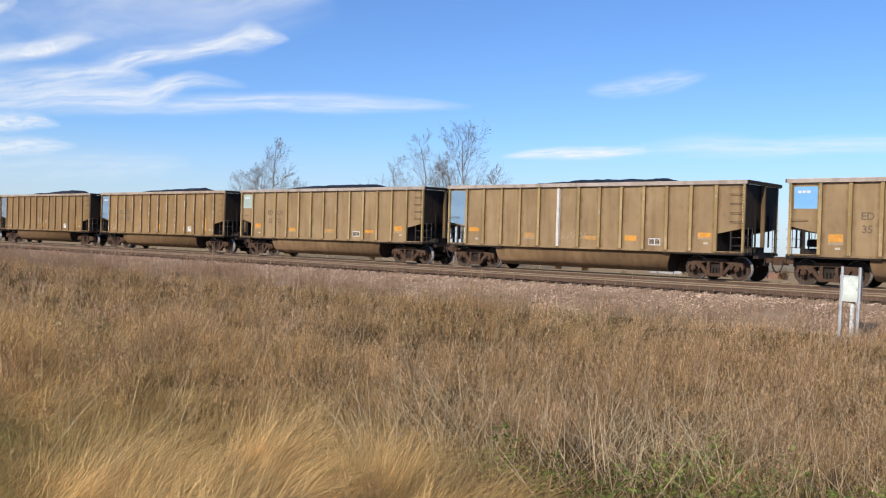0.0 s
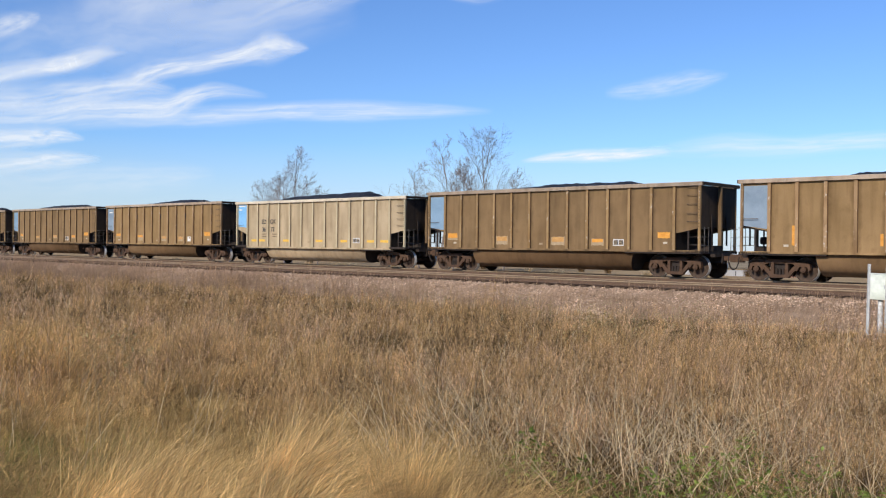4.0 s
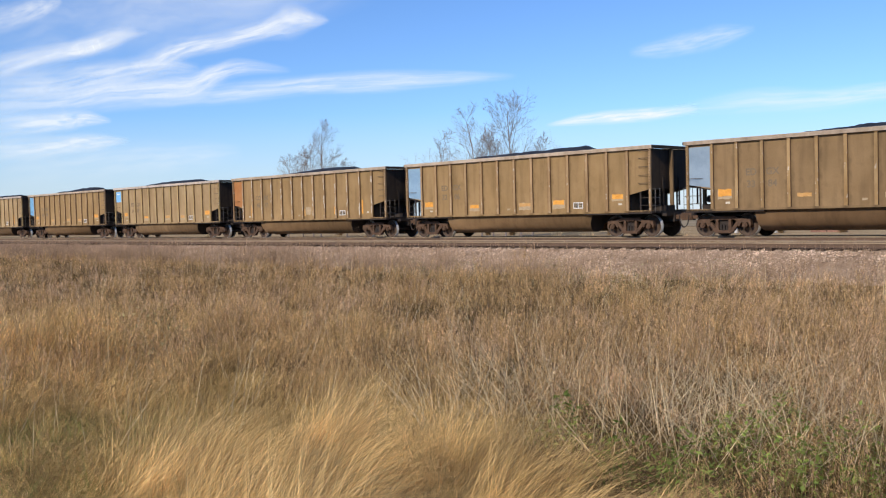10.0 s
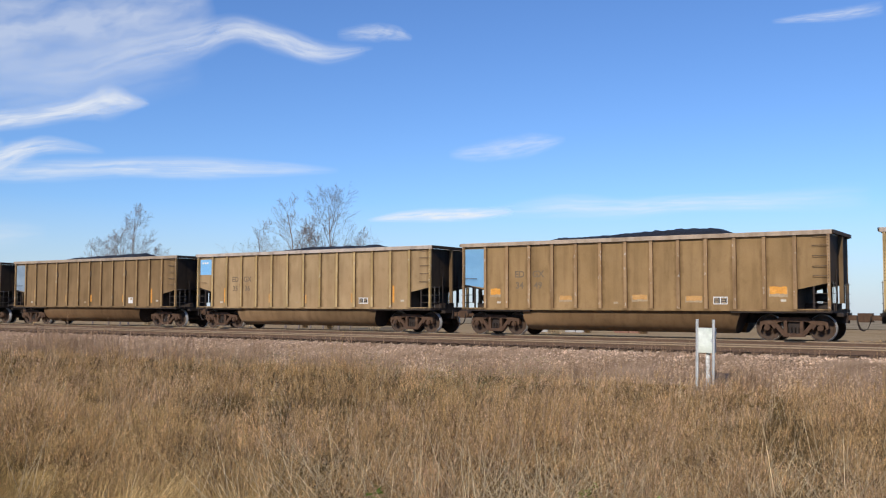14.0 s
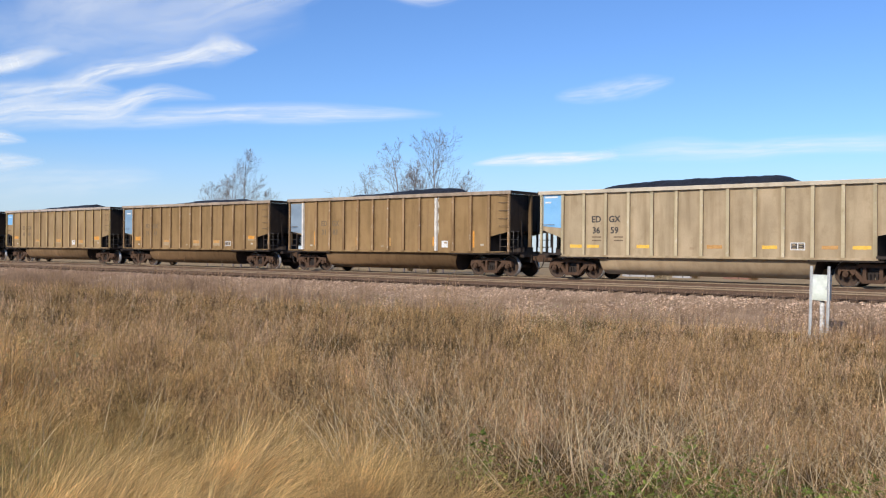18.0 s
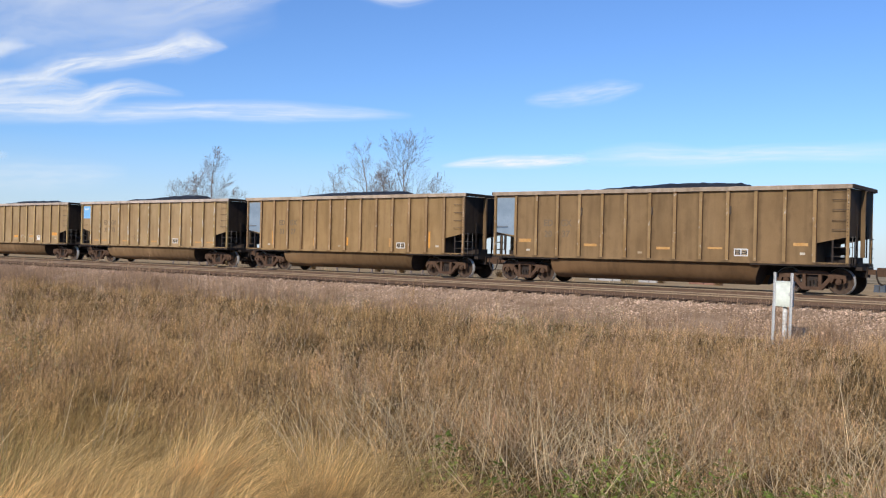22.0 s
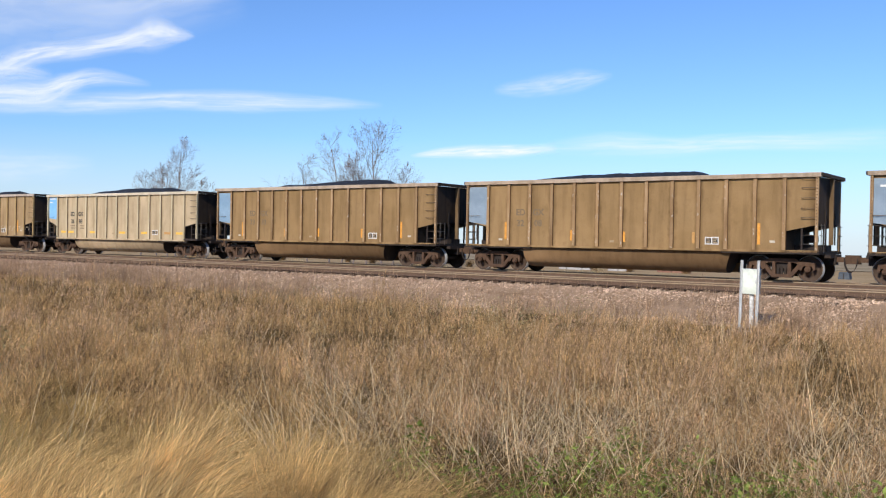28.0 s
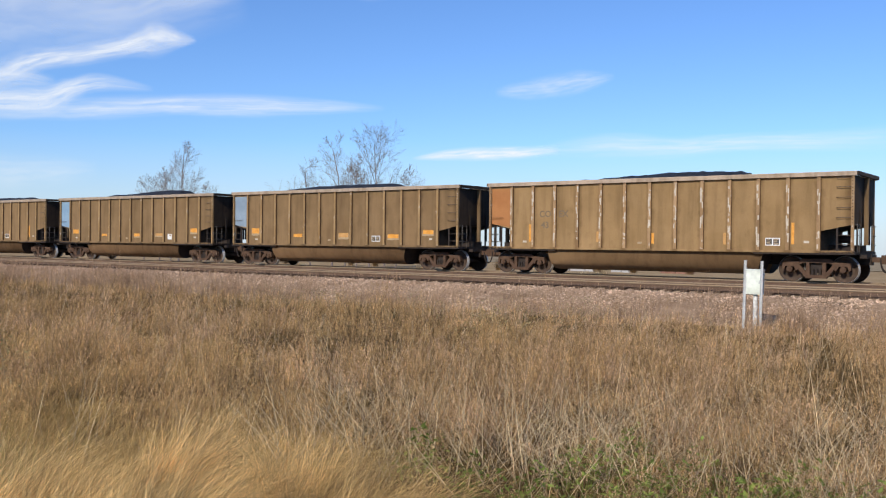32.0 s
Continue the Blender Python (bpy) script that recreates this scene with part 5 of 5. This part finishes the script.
make_cloud([(70.0, 3.0, 2.07), (62.4, 3.6, 1.90), (56.5, 4.0, 1.03)], 0.2)
make_cloud([(47.5, 16.0, 0.34), (46.0, 16.3, 0.76), (43.9, 15.8, 0.83), (42.1, 15.1, 0.90), (40.2, 15.1, 0.69), (37.9, 15.4, 0.21)], 0.36)
make_cloud([(55.4, 11.0, 0.48), (54.1, 11.5, 0.97), (53.2, 11.8, 1.10), (52.2, 11.6, 0.76), (51.1, 11.6, 0.21)], 0.5)
make_cloud([(71.2, 9.8, 4.83), (64.1, 11.5, 4.48), (56.2, 12.3, 3.45), (48.2, 13.9, 2.07)], 0.2)
make_cloud([(70.1, 10.9, 1.24), (67.6, 11.8, 1.03), (66.2, 12.4, 0.34)], 0.4)
make_cloud([(70.7, 8.6, 1.03), (65.9, 9.6, 0.90), (63.2, 10.5, 0.62), (61.6, 10.8, 0.21)], 0.3)


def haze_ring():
    """Glowing ring: pale blue haze painted low over the horizon, far behind all else."""
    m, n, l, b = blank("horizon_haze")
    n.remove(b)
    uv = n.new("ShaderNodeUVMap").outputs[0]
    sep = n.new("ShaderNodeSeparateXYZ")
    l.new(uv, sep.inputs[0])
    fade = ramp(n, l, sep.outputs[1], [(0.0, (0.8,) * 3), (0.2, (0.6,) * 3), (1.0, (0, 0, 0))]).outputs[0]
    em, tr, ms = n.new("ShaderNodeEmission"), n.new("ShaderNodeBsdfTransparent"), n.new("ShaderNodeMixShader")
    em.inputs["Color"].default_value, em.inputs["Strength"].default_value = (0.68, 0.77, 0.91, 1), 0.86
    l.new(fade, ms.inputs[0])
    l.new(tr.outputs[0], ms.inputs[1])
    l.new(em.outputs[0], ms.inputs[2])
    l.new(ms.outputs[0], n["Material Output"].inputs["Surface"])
    bm = bmesh.new()
    lay = bm.loops.layers.uv.new("UVMap")
    far, rows = 4300.0, [(-80.0, 0.0), (20.0, 0.1), (180.0, 0.4), (460.0, 1.0)]
    g = [[(bm.verts.new((far * math.cos(a * math.pi / 32), far * math.sin(a * math.pi / 32), z)), (a / 64, t)) for z, t in rows] for a in range(65)]
    for i in range(64):
        for j in range(len(rows) - 1):
            q = (g[i][j], g[i + 1][j], g[i + 1][j + 1], g[i][j + 1])
            f = bm.faces.new([p[0] for p in q])
            for lp, p in zip(f.loops, q):
                lp[lay].uv = p[1]
    ob = part("backdrop", bm, m)
    ob.visible_shadow = False
    return tagged(ob, "glowing ring of painted pale blue haze low over the horizon", "sky", kind="structure")


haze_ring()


# ---- grass and weeds ----
def sector(rg, n, r0, r1, a0, a1, power=1.0):
    """n places spread over a sector round the standing place, thinning out with distance."""
    r = r0 * (r1 / r0) ** (rg.random(n) ** power)
    a = np.radians(rg.uniform(a0, a1, n))
    return -r * np.sin(a), r * np.cos(a), r


def ground_at(x, y):
    return np.interp(y, [-60, 0, 12, 22, 25.2, 27.9, 28.5], [-0.4, -0.5, -0.72, -0.95, -0.98, -0.27, -0.2]) - 0.03


def blades(x, y, h, w, leanx, leany, bend, rg, segs=3, face=None):
    """Tapered blades that bend over; returns points and triangles."""
    n = len(x)
    z0 = ground_at(x, y)
    a = rg.uniform(0, math.pi, n) if face is None else face
    wx, wy = np.cos(a) * w / 2, np.sin(a) * w / 2
    pts, tris = [], []
    for k in range(segs + 1):
        t = k / segs
        off = bend * t * t
        px, py = x + leanx * (h * t + 0.0) + leanx * off * h, y + leany * h * t + leany * off * h
        pz = z0 + h * t * (1 - 0.35 * np.minimum(np.hypot(leanx, leany) * (0.6 + bend), 1.2) * t)
        if k < segs:
            f = 1 - 0.75 * t
            pts += [np.stack([px - wx * f, py - wy * f, pz], -1), np.stack([px + wx * f, py + wy * f, pz], -1)]
        else:
            pts.append(np.stack([px, py, pz], -1))
    per = 2 * segs + 1
    v = np.stack(pts, 1).reshape(-1, 3)
    one = []
    for k in range(segs - 1):
        one += [(2 * k, 2 * k + 1, 2 * k + 3), (2 * k, 2 * k + 3, 2 * k + 2)]
    one.append((2 * segs - 2, 2 * segs - 1, 2 * segs))
    t = np.array(one)[None] + per * np.arange(n)[:, None, None]
    return v, t.reshape(-1, 3)


def bristles(x, y, h, leanx, leany, rg, count, size, low=0.45, width=0.004):
    """Short side twigs and seed heads along the upper part of stems."""
    n = len(x)
    t = rg.uniform(low, 1.0, (n, count))
    a = rg.uniform(0, 2 * math.pi, (n, count))
    s = size[:, None] * rg.uniform(0.5, 1.2, (n, count)) * (1.25 - 0.8 * (t - low) / (1 - low))
    bx0 = (x + 0)[:, None] + leanx[:, None] * h[:, None] * t
    by0 = (y + 0)[:, None] + leany[:, None] * h[:, None] * t
    bz0 = ground_at(x, y)[:, None] + h[:, None] * t * 0.97
    dx, dy, dz = 0.75 * np.cos(a), 0.75 * np.sin(a), rg.uniform(-0.1, 1.35, (n, count))
    wv = width * rg.uniform(0.7, 1.5, (n, count))
    p0 = np.stack([bx0 - np.sin(a) * wv, by0 + np.cos(a) * wv, bz0], -1)
    p1 = np.stack([bx0 + np.sin(a) * wv, by0 - np.cos(a) * wv, bz0 + wv], -1)
    p2 = np.stack([bx0 + dx * s, by0 + dy * s, bz0 + dz * s], -1)
    v = np.stack([p0, p1, p2], 2).reshape(-1, 3)
    return v, np.arange(len(v)).reshape(-1, 3)


def join(*pieces):
    v, t, o = [], [], 0
    for a, b in pieces:
        v.append(a)
        t.append(b + o)
        o += len(a)
    return np.concatenate(v), np.concatenate(t)


def patch(x, y, seed, size):
    """A smooth 0..1 field over the plan, for drifts of one plant."""
    rg = np.random.default_rng(seed)
    s = np.zeros_like(x)
    for k in range(6):
        a, f, p = rg.uniform(0, 6.28), rg.uniform(0.6, 1.7) / size, rg.uniform(0, 6.28)
        s += np.sin((x * math.cos(a) + y * math.sin(a)) * f * 3 + p)
    return 0.5 + s / 7


def grow(name, label, material, v, t):
    return tagged(quick_mesh(name, v, t, material), label, "grass" if "grass" in name else "weeds", kind="stuff")


def meadow():
    rg = np.random.default_rng(11)
    A0, A1 = 3.0, 76.0
    # matted thatch over the whole field
    x, y, r = sector(rg, 100000, 3.2, 62, A0, A1, 0.8)
    ok = y < 24.6
    x, y, r = x[ok], y[ok], r[ok]
    h = rg.uniform(0.16, 0.42, len(x))
    v, t = blades(x, y, h, 0.0025 + 0.0005 * r, rg.normal(0.45, 0.5, len(x)), rg.normal(0, 0.5, len(x)), rg.uniform(0.4, 1.2, len(x)), rg, 2)
    grow("thatch_grass", "matted tan thatch of dead grass", THATCH, v, t)
    # thin thatch over the rest of the field, all round the standing place
    x, y = rg.uniform(-46, 40, 34000), rg.uniform(-22, 24.4, 34000)
    a, r = np.degrees(np.arctan2(-x, y)), np.hypot(x, y)
    ok = ((a < A0) | (a > A1) | (r < 3.2)) & (r > 0.5) & (rg.random(len(x)) < 1.3 - r / 50)
    x, y, r = x[ok], y[ok], r[ok]
    n = len(x)
    v, t = blades(x, y, rg.uniform(0.12, 0.42, n), rg.uniform(0.006, 0.016, n), rg.normal(0.4, 0.4, n), rg.normal(0, 0.4, n), rg.uniform(0.4, 1.2, n), rg, 2)
    grow("thatch_grass", "thin tan thatch of dead grass", THATCH, v, t)
    # dry weeds: dark fanning stems, pale fuzzy plumes
    for mat, top, seed, share, count, name, label in (
            (WEED, PLUME, 21, 0.0, 56000, "brown_weeds", "stand of dry brown weeds"),
            (WEED, RUSSET, 22, 0.5, 40000, "russet_weeds", "drift of dry russet weeds"),
            (WEED, GREYWEED, 23, 0.52, 40000, "grey_weeds", "drift of dry grey-tan weeds")):
        x, y, r = sector(rg, count // 14, 5.2, 72, A0, A1, 0.9)
        m = len(x)
        fan = rg.uniform(0, 6.28, (m, 14))
        lean = np.abs(rg.normal(0.0, 0.5, (m, 14)))
        x, y, r = (np.repeat(q, 14) + rg.normal(0, 0.09, 14 * m) for q in (x, y, r))
        size = np.repeat(rg.uniform(0.62, 1.25, m), 14)
        lx, ly = (np.cos(fan) * lean).ravel() + 0.1, (np.sin(fan) * lean).ravel()
        ok = (y < 24.9 - 1.2 * rg.random(len(x)) ** 2) & (patch(x, y, seed, 5.0) > share - 0.12 * rg.random(len(x)) - (0.2 if top is GREYWEED else 0.0) * ((y > -1.25 * x) | ((y < -0.6 * x) & (r > 15))))
        ok &= patch(x, y, 35, 0.7) > 0.27 + 0.3 * rg.random(len(x))
        ok &= (r > 8.0) | (np.degrees(np.arctan2(-x, y)) > 42) | (rg.random(len(x)) < 0.62)
        front = 6.3 + 1.0 * patch(x, y, 31, 3.0) + np.interp(np.degrees(np.arctan2(-x, y)), [14, 20, 38, 44, 46, 54, 64], [0.6, 0.8, 0.8, 0.2, 0.0, 2.2, 3.4])
        ok &= (r > front) | (rg.random(len(x)) < np.where(y > -1.1 * x, 0.25, 0.08))
        x, y, r, lx, ly, size = (q[ok] for q in (x, y, r, lx, ly, size))
        n = len(x)
        h = size * rg.uniform(0.34, 0.84, n) * (1 - 0.22 * np.hypot(lx, ly)) * (0.72 + 0.5 * patch(x, y, 33, 4.0)) * (0.36 + 1.28 * patch(x, y, 34, 0.9)) * np.interp(y, [0, 19, 23, 25], [1, 1, 0.75, 0.5])
        v, t = blades(x, y, h * 1.06, 0.0016 + 0.0003 * r, lx, ly, rg.uniform(0, 0.25, n), rg, 2)
        grow(name, label, mat, v, t)
        v, t = bristles(x, y, h, lx, ly, rg, 22, np.minimum(0.032 + 0.0026 * r, 0.085), 0.3, 0.0006 + 0.0001 * r[:, None])
        grow(name.replace("weeds", "weed_plumes"), label + " in fuzzy seed", top, v, t)
    # pale tall stems
    x, y, r = sector(rg, 2400, 7.0, 45, A0, A1, 0.8)
    ok = y < 25.5
    x, y, r = x[ok], y[ok], r[ok]
    n = len(x)
    h = rg.uniform(0.5, 1.0, n)
    lx, ly = rg.normal(0.1, 0.34, n), rg.normal(0, 0.3, n)
    v, t = join(blades(x, y, h, 0.003 + 0.0003 * r, lx, ly, np.zeros(n), rg, 2))
    grow("pale_stems", "scattered pale dry stalks taller than the weeds", STRAW, v, t)
    # thin weeds that have crept onto the ballast
    n = 15000
    x, y = -rg.uniform(0.0, 1, n) ** 1.3 * 66 + 3, 24.0 + 3.4 * rg.random(n) ** 2.4
    ok = patch(x, y, 52, 1.8) > 0.3 + 0.3 * rg.random(n)
    x, y = x[ok], y[ok]
    n = len(x)
    h, lx, ly = rg.uniform(0.3, 0.85, n) * (0.55 + 0.8 * patch(x, y, 53, 1.1)), rg.normal(0.05, 0.12, n), rg.normal(0, 0.1, n)
    v, t = join(blades(x, y, h, np.full(n, 0.01), lx, ly, np.zeros(n), rg, 2), bristles(x, y, h, lx, ly, rg, 12, h * 0.14, 0.3, 0.003))
    grow("ballast_weeds", "thin dry weeds creeping onto the ballast", BALLASTWEED, v, t)
    # taller thin weeds farther along, that veil the ballast
    n = 9000
    x, y = -rg.uniform(22, 82, n), 23.6 + 3.6 * rg.random(n) ** 1.5
    ok = patch(x, y, 54, 2.6) > np.interp(x, [-50, -22], [0.1, 0.6]) + 0.25 * rg.random(n)
    x, y = x[ok], y[ok]
    n = len(x)
    h, lx, ly = rg.uniform(0.5, 1.15, n) * (0.55 + 0.8 * patch(x, y, 55, 1.6)), rg.normal(0.06, 0.14, n), rg.normal(0, 0.1, n)
    v, t = join(blades(x, y, h, np.full(n, 0.014), lx, ly, np.zeros(n), rg, 2), bristles(x, y, h, lx, ly, rg, 14, h * 0.13, 0.25, 0.004))
    grow("ballast_weeds", "tall thin mauve-brown weeds beside the ballast", BALLASTWEED, v, t)
    # fallen pale stalks
    x, y, r = sector(rg, 1500, 6.6, 10.5, 8, 46, 0.9)
    ok = patch(x, y, 61, 1.6) > 0.5 - 0.5 * rg.random(len(x)) ** 2
    x, y, r = x[ok], y[ok], r[ok]
    n = len(x)
    v, t = blades(x, y, rg.uniform(0.45, 1.0, n), rg.uniform(0.004, 0.011, n), rg.normal(0.15, 0.85, n), rg.normal(-0.15, 0.4, n), np.zeros(n), rg, 2)
    grow("fallen_stalks", "pale stalks leaning and fallen among the weeds", STRAW, v, t)
    # a few stout bleached stalks, broken and crossing
    x, y, r = sector(rg, 380, 6.4, 8.6, 12, 47, 1.0)
    n = len(x)
    side = np.where(rg.random(n) < 0.6, 1, -1)
    v, t = blades(x, y, rg.uniform(0.5, 1.05, n), rg.uniform(0.004, 0.008, n), side * rg.uniform(0.05, 1.0, n), rg.normal(-0.25, 0.25, n), np.zeros(n), rg, 2)
    grow("fallen_stalks", "stout bleached stalks broken across the weeds", STRAW, v, t)
    # low matted straw where the tall weeds stand back
    cx, cy, cr = sector(rg, 900, 6.2, 11.0, 44, 76, 1.0)
    m, per = len(cx), 60
    k = m * per
    x, y = np.repeat(cx, per) + rg.normal(0, 0.2, k), np.repeat(cy, per) + rg.normal(0, 0.2, k)
    lx, ly = np.repeat(rg.normal(0.6, 0.5, m), per) + rg.normal(0, 0.35, k), np.repeat(rg.normal(0.0, 0.4, m), per) + rg.normal(0, 0.3, k)
    h = np.repeat(rg.uniform(0.2, 0.5, m), per) * rg.uniform(0.6, 1.2, k)
    v, t = blades(x, y, h, rg.uniform(0.003, 0.006, k), lx, ly, rg.uniform(0.4, 1.6, k), rg, 2)
    grow("matted_grass", "low matted straw-coloured grass", MATTED, v, t)
    # golden wind-combed grass in front, in tufts
    cx, cy, cr = sector(rg, 430, 3.3, 7.4, 20, 76, 1.0)
    a = np.degrees(np.arctan2(-cx, cy))
    edge = np.interp(a, [20, 30, 36, 41, 45, 50, 55, 61, 66, 76], [3.7, 4.6, 5.3, 6.1, 6.8, 7.1, 7.1, 7.0, 6.5, 5.7]) + 0.7 * (patch(cx, cy, 41, 1.2) - 0.5)
    ok = (cr < edge) & (patch(cx, cy, 43, 0.8) > 0.36)
    cx, cy = cx[ok], cy[ok]
    m, per = len(cx), 250
    k = m * per
    tall, lean = np.repeat(0.28 + 0.55 * rg.random(m) ** 1.3, per), np.repeat(rg.normal(0.5, 0.3, m), per)
    x, y = np.repeat(cx, per) + rg.normal(0, 0.11, k), np.repeat(cy, per) + rg.normal(0, 0.11, k)
    h = tall * rg.uniform(0.6, 1.12, k) * np.interp(np.degrees(np.arctan2(-x, y)), [40, 49, 62, 70], [0.85, 1.2, 1.25, 0.8])
    v, t = blades(x, y, h, rg.uniform(0.002, 0.0042, k), lean + rg.normal(0, 0.16, k), np.repeat(rg.normal(0.2, 0.1, m), per) + rg.normal(0, 0.14, k), rg.uniform(0.6, 1.7, k), rg, 3)
    grow("golden_grass", "long golden grass combed over by the wind", GOLD, v, t)
    x, y, r = sector(rg, 40000, 9.5, 23, 44, 76, 1.0)
    a = np.degrees(np.arctan2(-x, y))
    ok = patch(x, y, 45, 2.5) > np.interp(a, [44, 55, 70], [0.8, 0.55, 0.35])
    x, y, r = x[ok], y[ok], r[ok]
    n = len(x)
    v, t = blades(x, y, rg.uniform(0.25, 0.55, n), 0.0022 + 0.0003 * r, rg.normal(0.62, 0.35, n), rg.normal(0.1, 0.3, n), rg.uniform(0.6, 1.6, n), rg, 3)
    grow("golden_grass", "tufts of golden grass among the weeds", GOLD, v, t)
    # one broad golden drift farther out
    m, per = 110, 170
    k = m * per
    cr, ca = rg.uniform(12.5, 17.5, m), np.radians(rg.normal(67.5, 2.6, m))
    x, y = np.repeat(-cr * np.sin(ca), per) + rg.normal(0, 0.16, k), np.repeat(cr * np.cos(ca), per) + rg.normal(0, 0.16, k)
    v, t = blades(x, y, np.repeat(rg.uniform(0.45, 0.85, m), per) * rg.uniform(0.6, 1.1, k), rg.uniform(0.005, 0.009, k), np.repeat(rg.normal(0.45, 0.2, m), per) + rg.normal(0, 0.15, k), rg.normal(0.1, 0.15, k), rg.uniform(0.5, 1.4, k), rg, 3)
    grow("golden_grass", "broad drift of tall golden grass", GOLD, v, t)
    # dull green grass low down
    m, per = 150, 70
    k = m * per
    cr, ca = rg.uniform(4.6, 9.0, m), np.radians(rg.uniform(58, 76, m))
    x, y = np.repeat(-cr * np.sin(ca), per) + rg.normal(0, 0.12, k), np.repeat(cr * np.cos(ca), per) + rg.normal(0, 0.12, k)
    v, t = blades(x, y, np.repeat(rg.uniform(0.14, 0.4, m), per) * rg.uniform(0.6, 1.2, k), rg.uniform(0.003, 0.006, k), rg.normal(0.25, 0.4, k), rg.normal(0.0, 0.35, k), rg.uniform(0.3, 1.2, k), rg, 2)
    grow("green_grass", "low dull green grass among dead straw", GRASS, v, t)
    # green leaves low down
    for mat, spots, count, name, label in (
            (GREEN, ((7.2, 37.4, 0.2), (6.3, 34.0, 0.18), (6.0, 30.0, 0.24), (6.9, 27.2, 0.26), (6.2, 23.8, 0.28), (7.0, 20.8, 0.24), (6.1, 18.0, 0.3), (6.8, 14.5, 0.28), (6.1, 11.0, 0.3), (7.6, 24.5, 0.2)), 640, "green_weeds", "low green leafy weeds in the dry grass"),
            (SAGE, ((12.5, 62.5, 0.6), (15.0, 64.0, 0.8), (19.5, 33.0, 0.7), (21.0, 30.5, 0.6), (27.5, 38.0, 1.0), (30.0, 44.0, 1.1), (32.0, 47.0, 1.0), (25.8, 33.0, 0.7), (26.5, 28.0, 0.7)), 250, "sage_weeds", "grey-green sage-like weeds")):
        for r0, a0, rad in spots:
            n = int(count * rad / 0.4)
            cx, cy = -r0 * math.sin(radians(a0)), r0 * math.cos(radians(a0))
            px, py = cx + rg.normal(0, rad * 0.9, n), cy + rg.normal(0, rad * 0.55, n)
            lump = patch(px, py, 71, 0.25) > 0.45
            px, py = np.where(lump, px, cx + rg.normal(0, rad * 1.1, n)), np.where(lump, py, cy + rg.normal(0, rad * 0.7, n))
            tall = 0.47 if mat is GREEN else 0.75
            pz = ground_at(px, py) + tall * (0.15 + 0.95 * rg.random(n)) * np.exp(-((px - cx) ** 2 + (py - cy) ** 2) / (rad * rad * 2.5))
            s = rg.uniform(0.012, 0.036, n) * (1 if mat is GREEN else 1.2)
            a, tilt = rg.uniform(0, 6.28, n), rg.uniform(-0.5, 0.7, n)
            d = np.stack([np.cos(a), np.sin(a), tilt], -1)
            e = np.stack([-np.sin(a), np.cos(a), rg.uniform(-0.4, 0.4, n)], -1) * 0.45
            c = np.stack([px, py, pz], -1)
            sv = s[:, None]
            v = np.stack([c - d * sv, c - d * sv * 0.1 + e * sv, c + d * sv, c - d * sv * 0.1 - e * sv], 1).reshape(-1, 3)
            k = 4 * np.arange(n)[:, None, None]
            t = (np.array([(0, 1, 2), (0, 2, 3)])[None] + k).reshape(-1, 3)
            sx, sy = px[: n // 5], py[: n // 5]
            st = blades(sx, sy, pz[: n // 5] - ground_at(sx, sy) + 0.05, np.full(n // 5, 0.005), rg.normal(0, 0.1, n // 5), rg.normal(0, 0.1, n // 5), np.zeros(n // 5), rg, 2)
            v, t = join((v, t), st)
            grow(name, label, mat, v, t)


meadow()


# ---- what moves ----
def motions():
    """The train rolls to the right, and its wheels turn with it."""
    steps = [2.0 * i for i in range(17)]
    for k, (car, load) in enumerate(zip(wagons, loads)):
        rows = [(t, pose(START_X + (FIRST - k) * PITCH + run(t), TRACK_Y, 0)) for t in steps]
        walk(car, rows)
        walk(load, rows)
    keyed = {}
    for car in wagons:
        for truck in car.children:
            if not truck.name.startswith("truck"):
                continue
            for w in truck.children:
                if not w.name.startswith("wheelset"):
                    continue
                side = 1 if w.location.x > 0 else -1
                if side not in keyed:
                    walk(w, [(i / FPS, pose(side * 0.89, 0, WHEEL_R, 0, math.degrees(run(i / FPS) / WHEEL_R), 0)) for i in range(32 * FPS + 1)])
                    keyed[side] = w.animation_data
                else:
                    w.rotation_mode = "QUATERNION"
                    keys = w.animation_data_create()
                    keys.action = keyed[side].action
                    keys.action_slot = keyed[side].action_slot


motions()
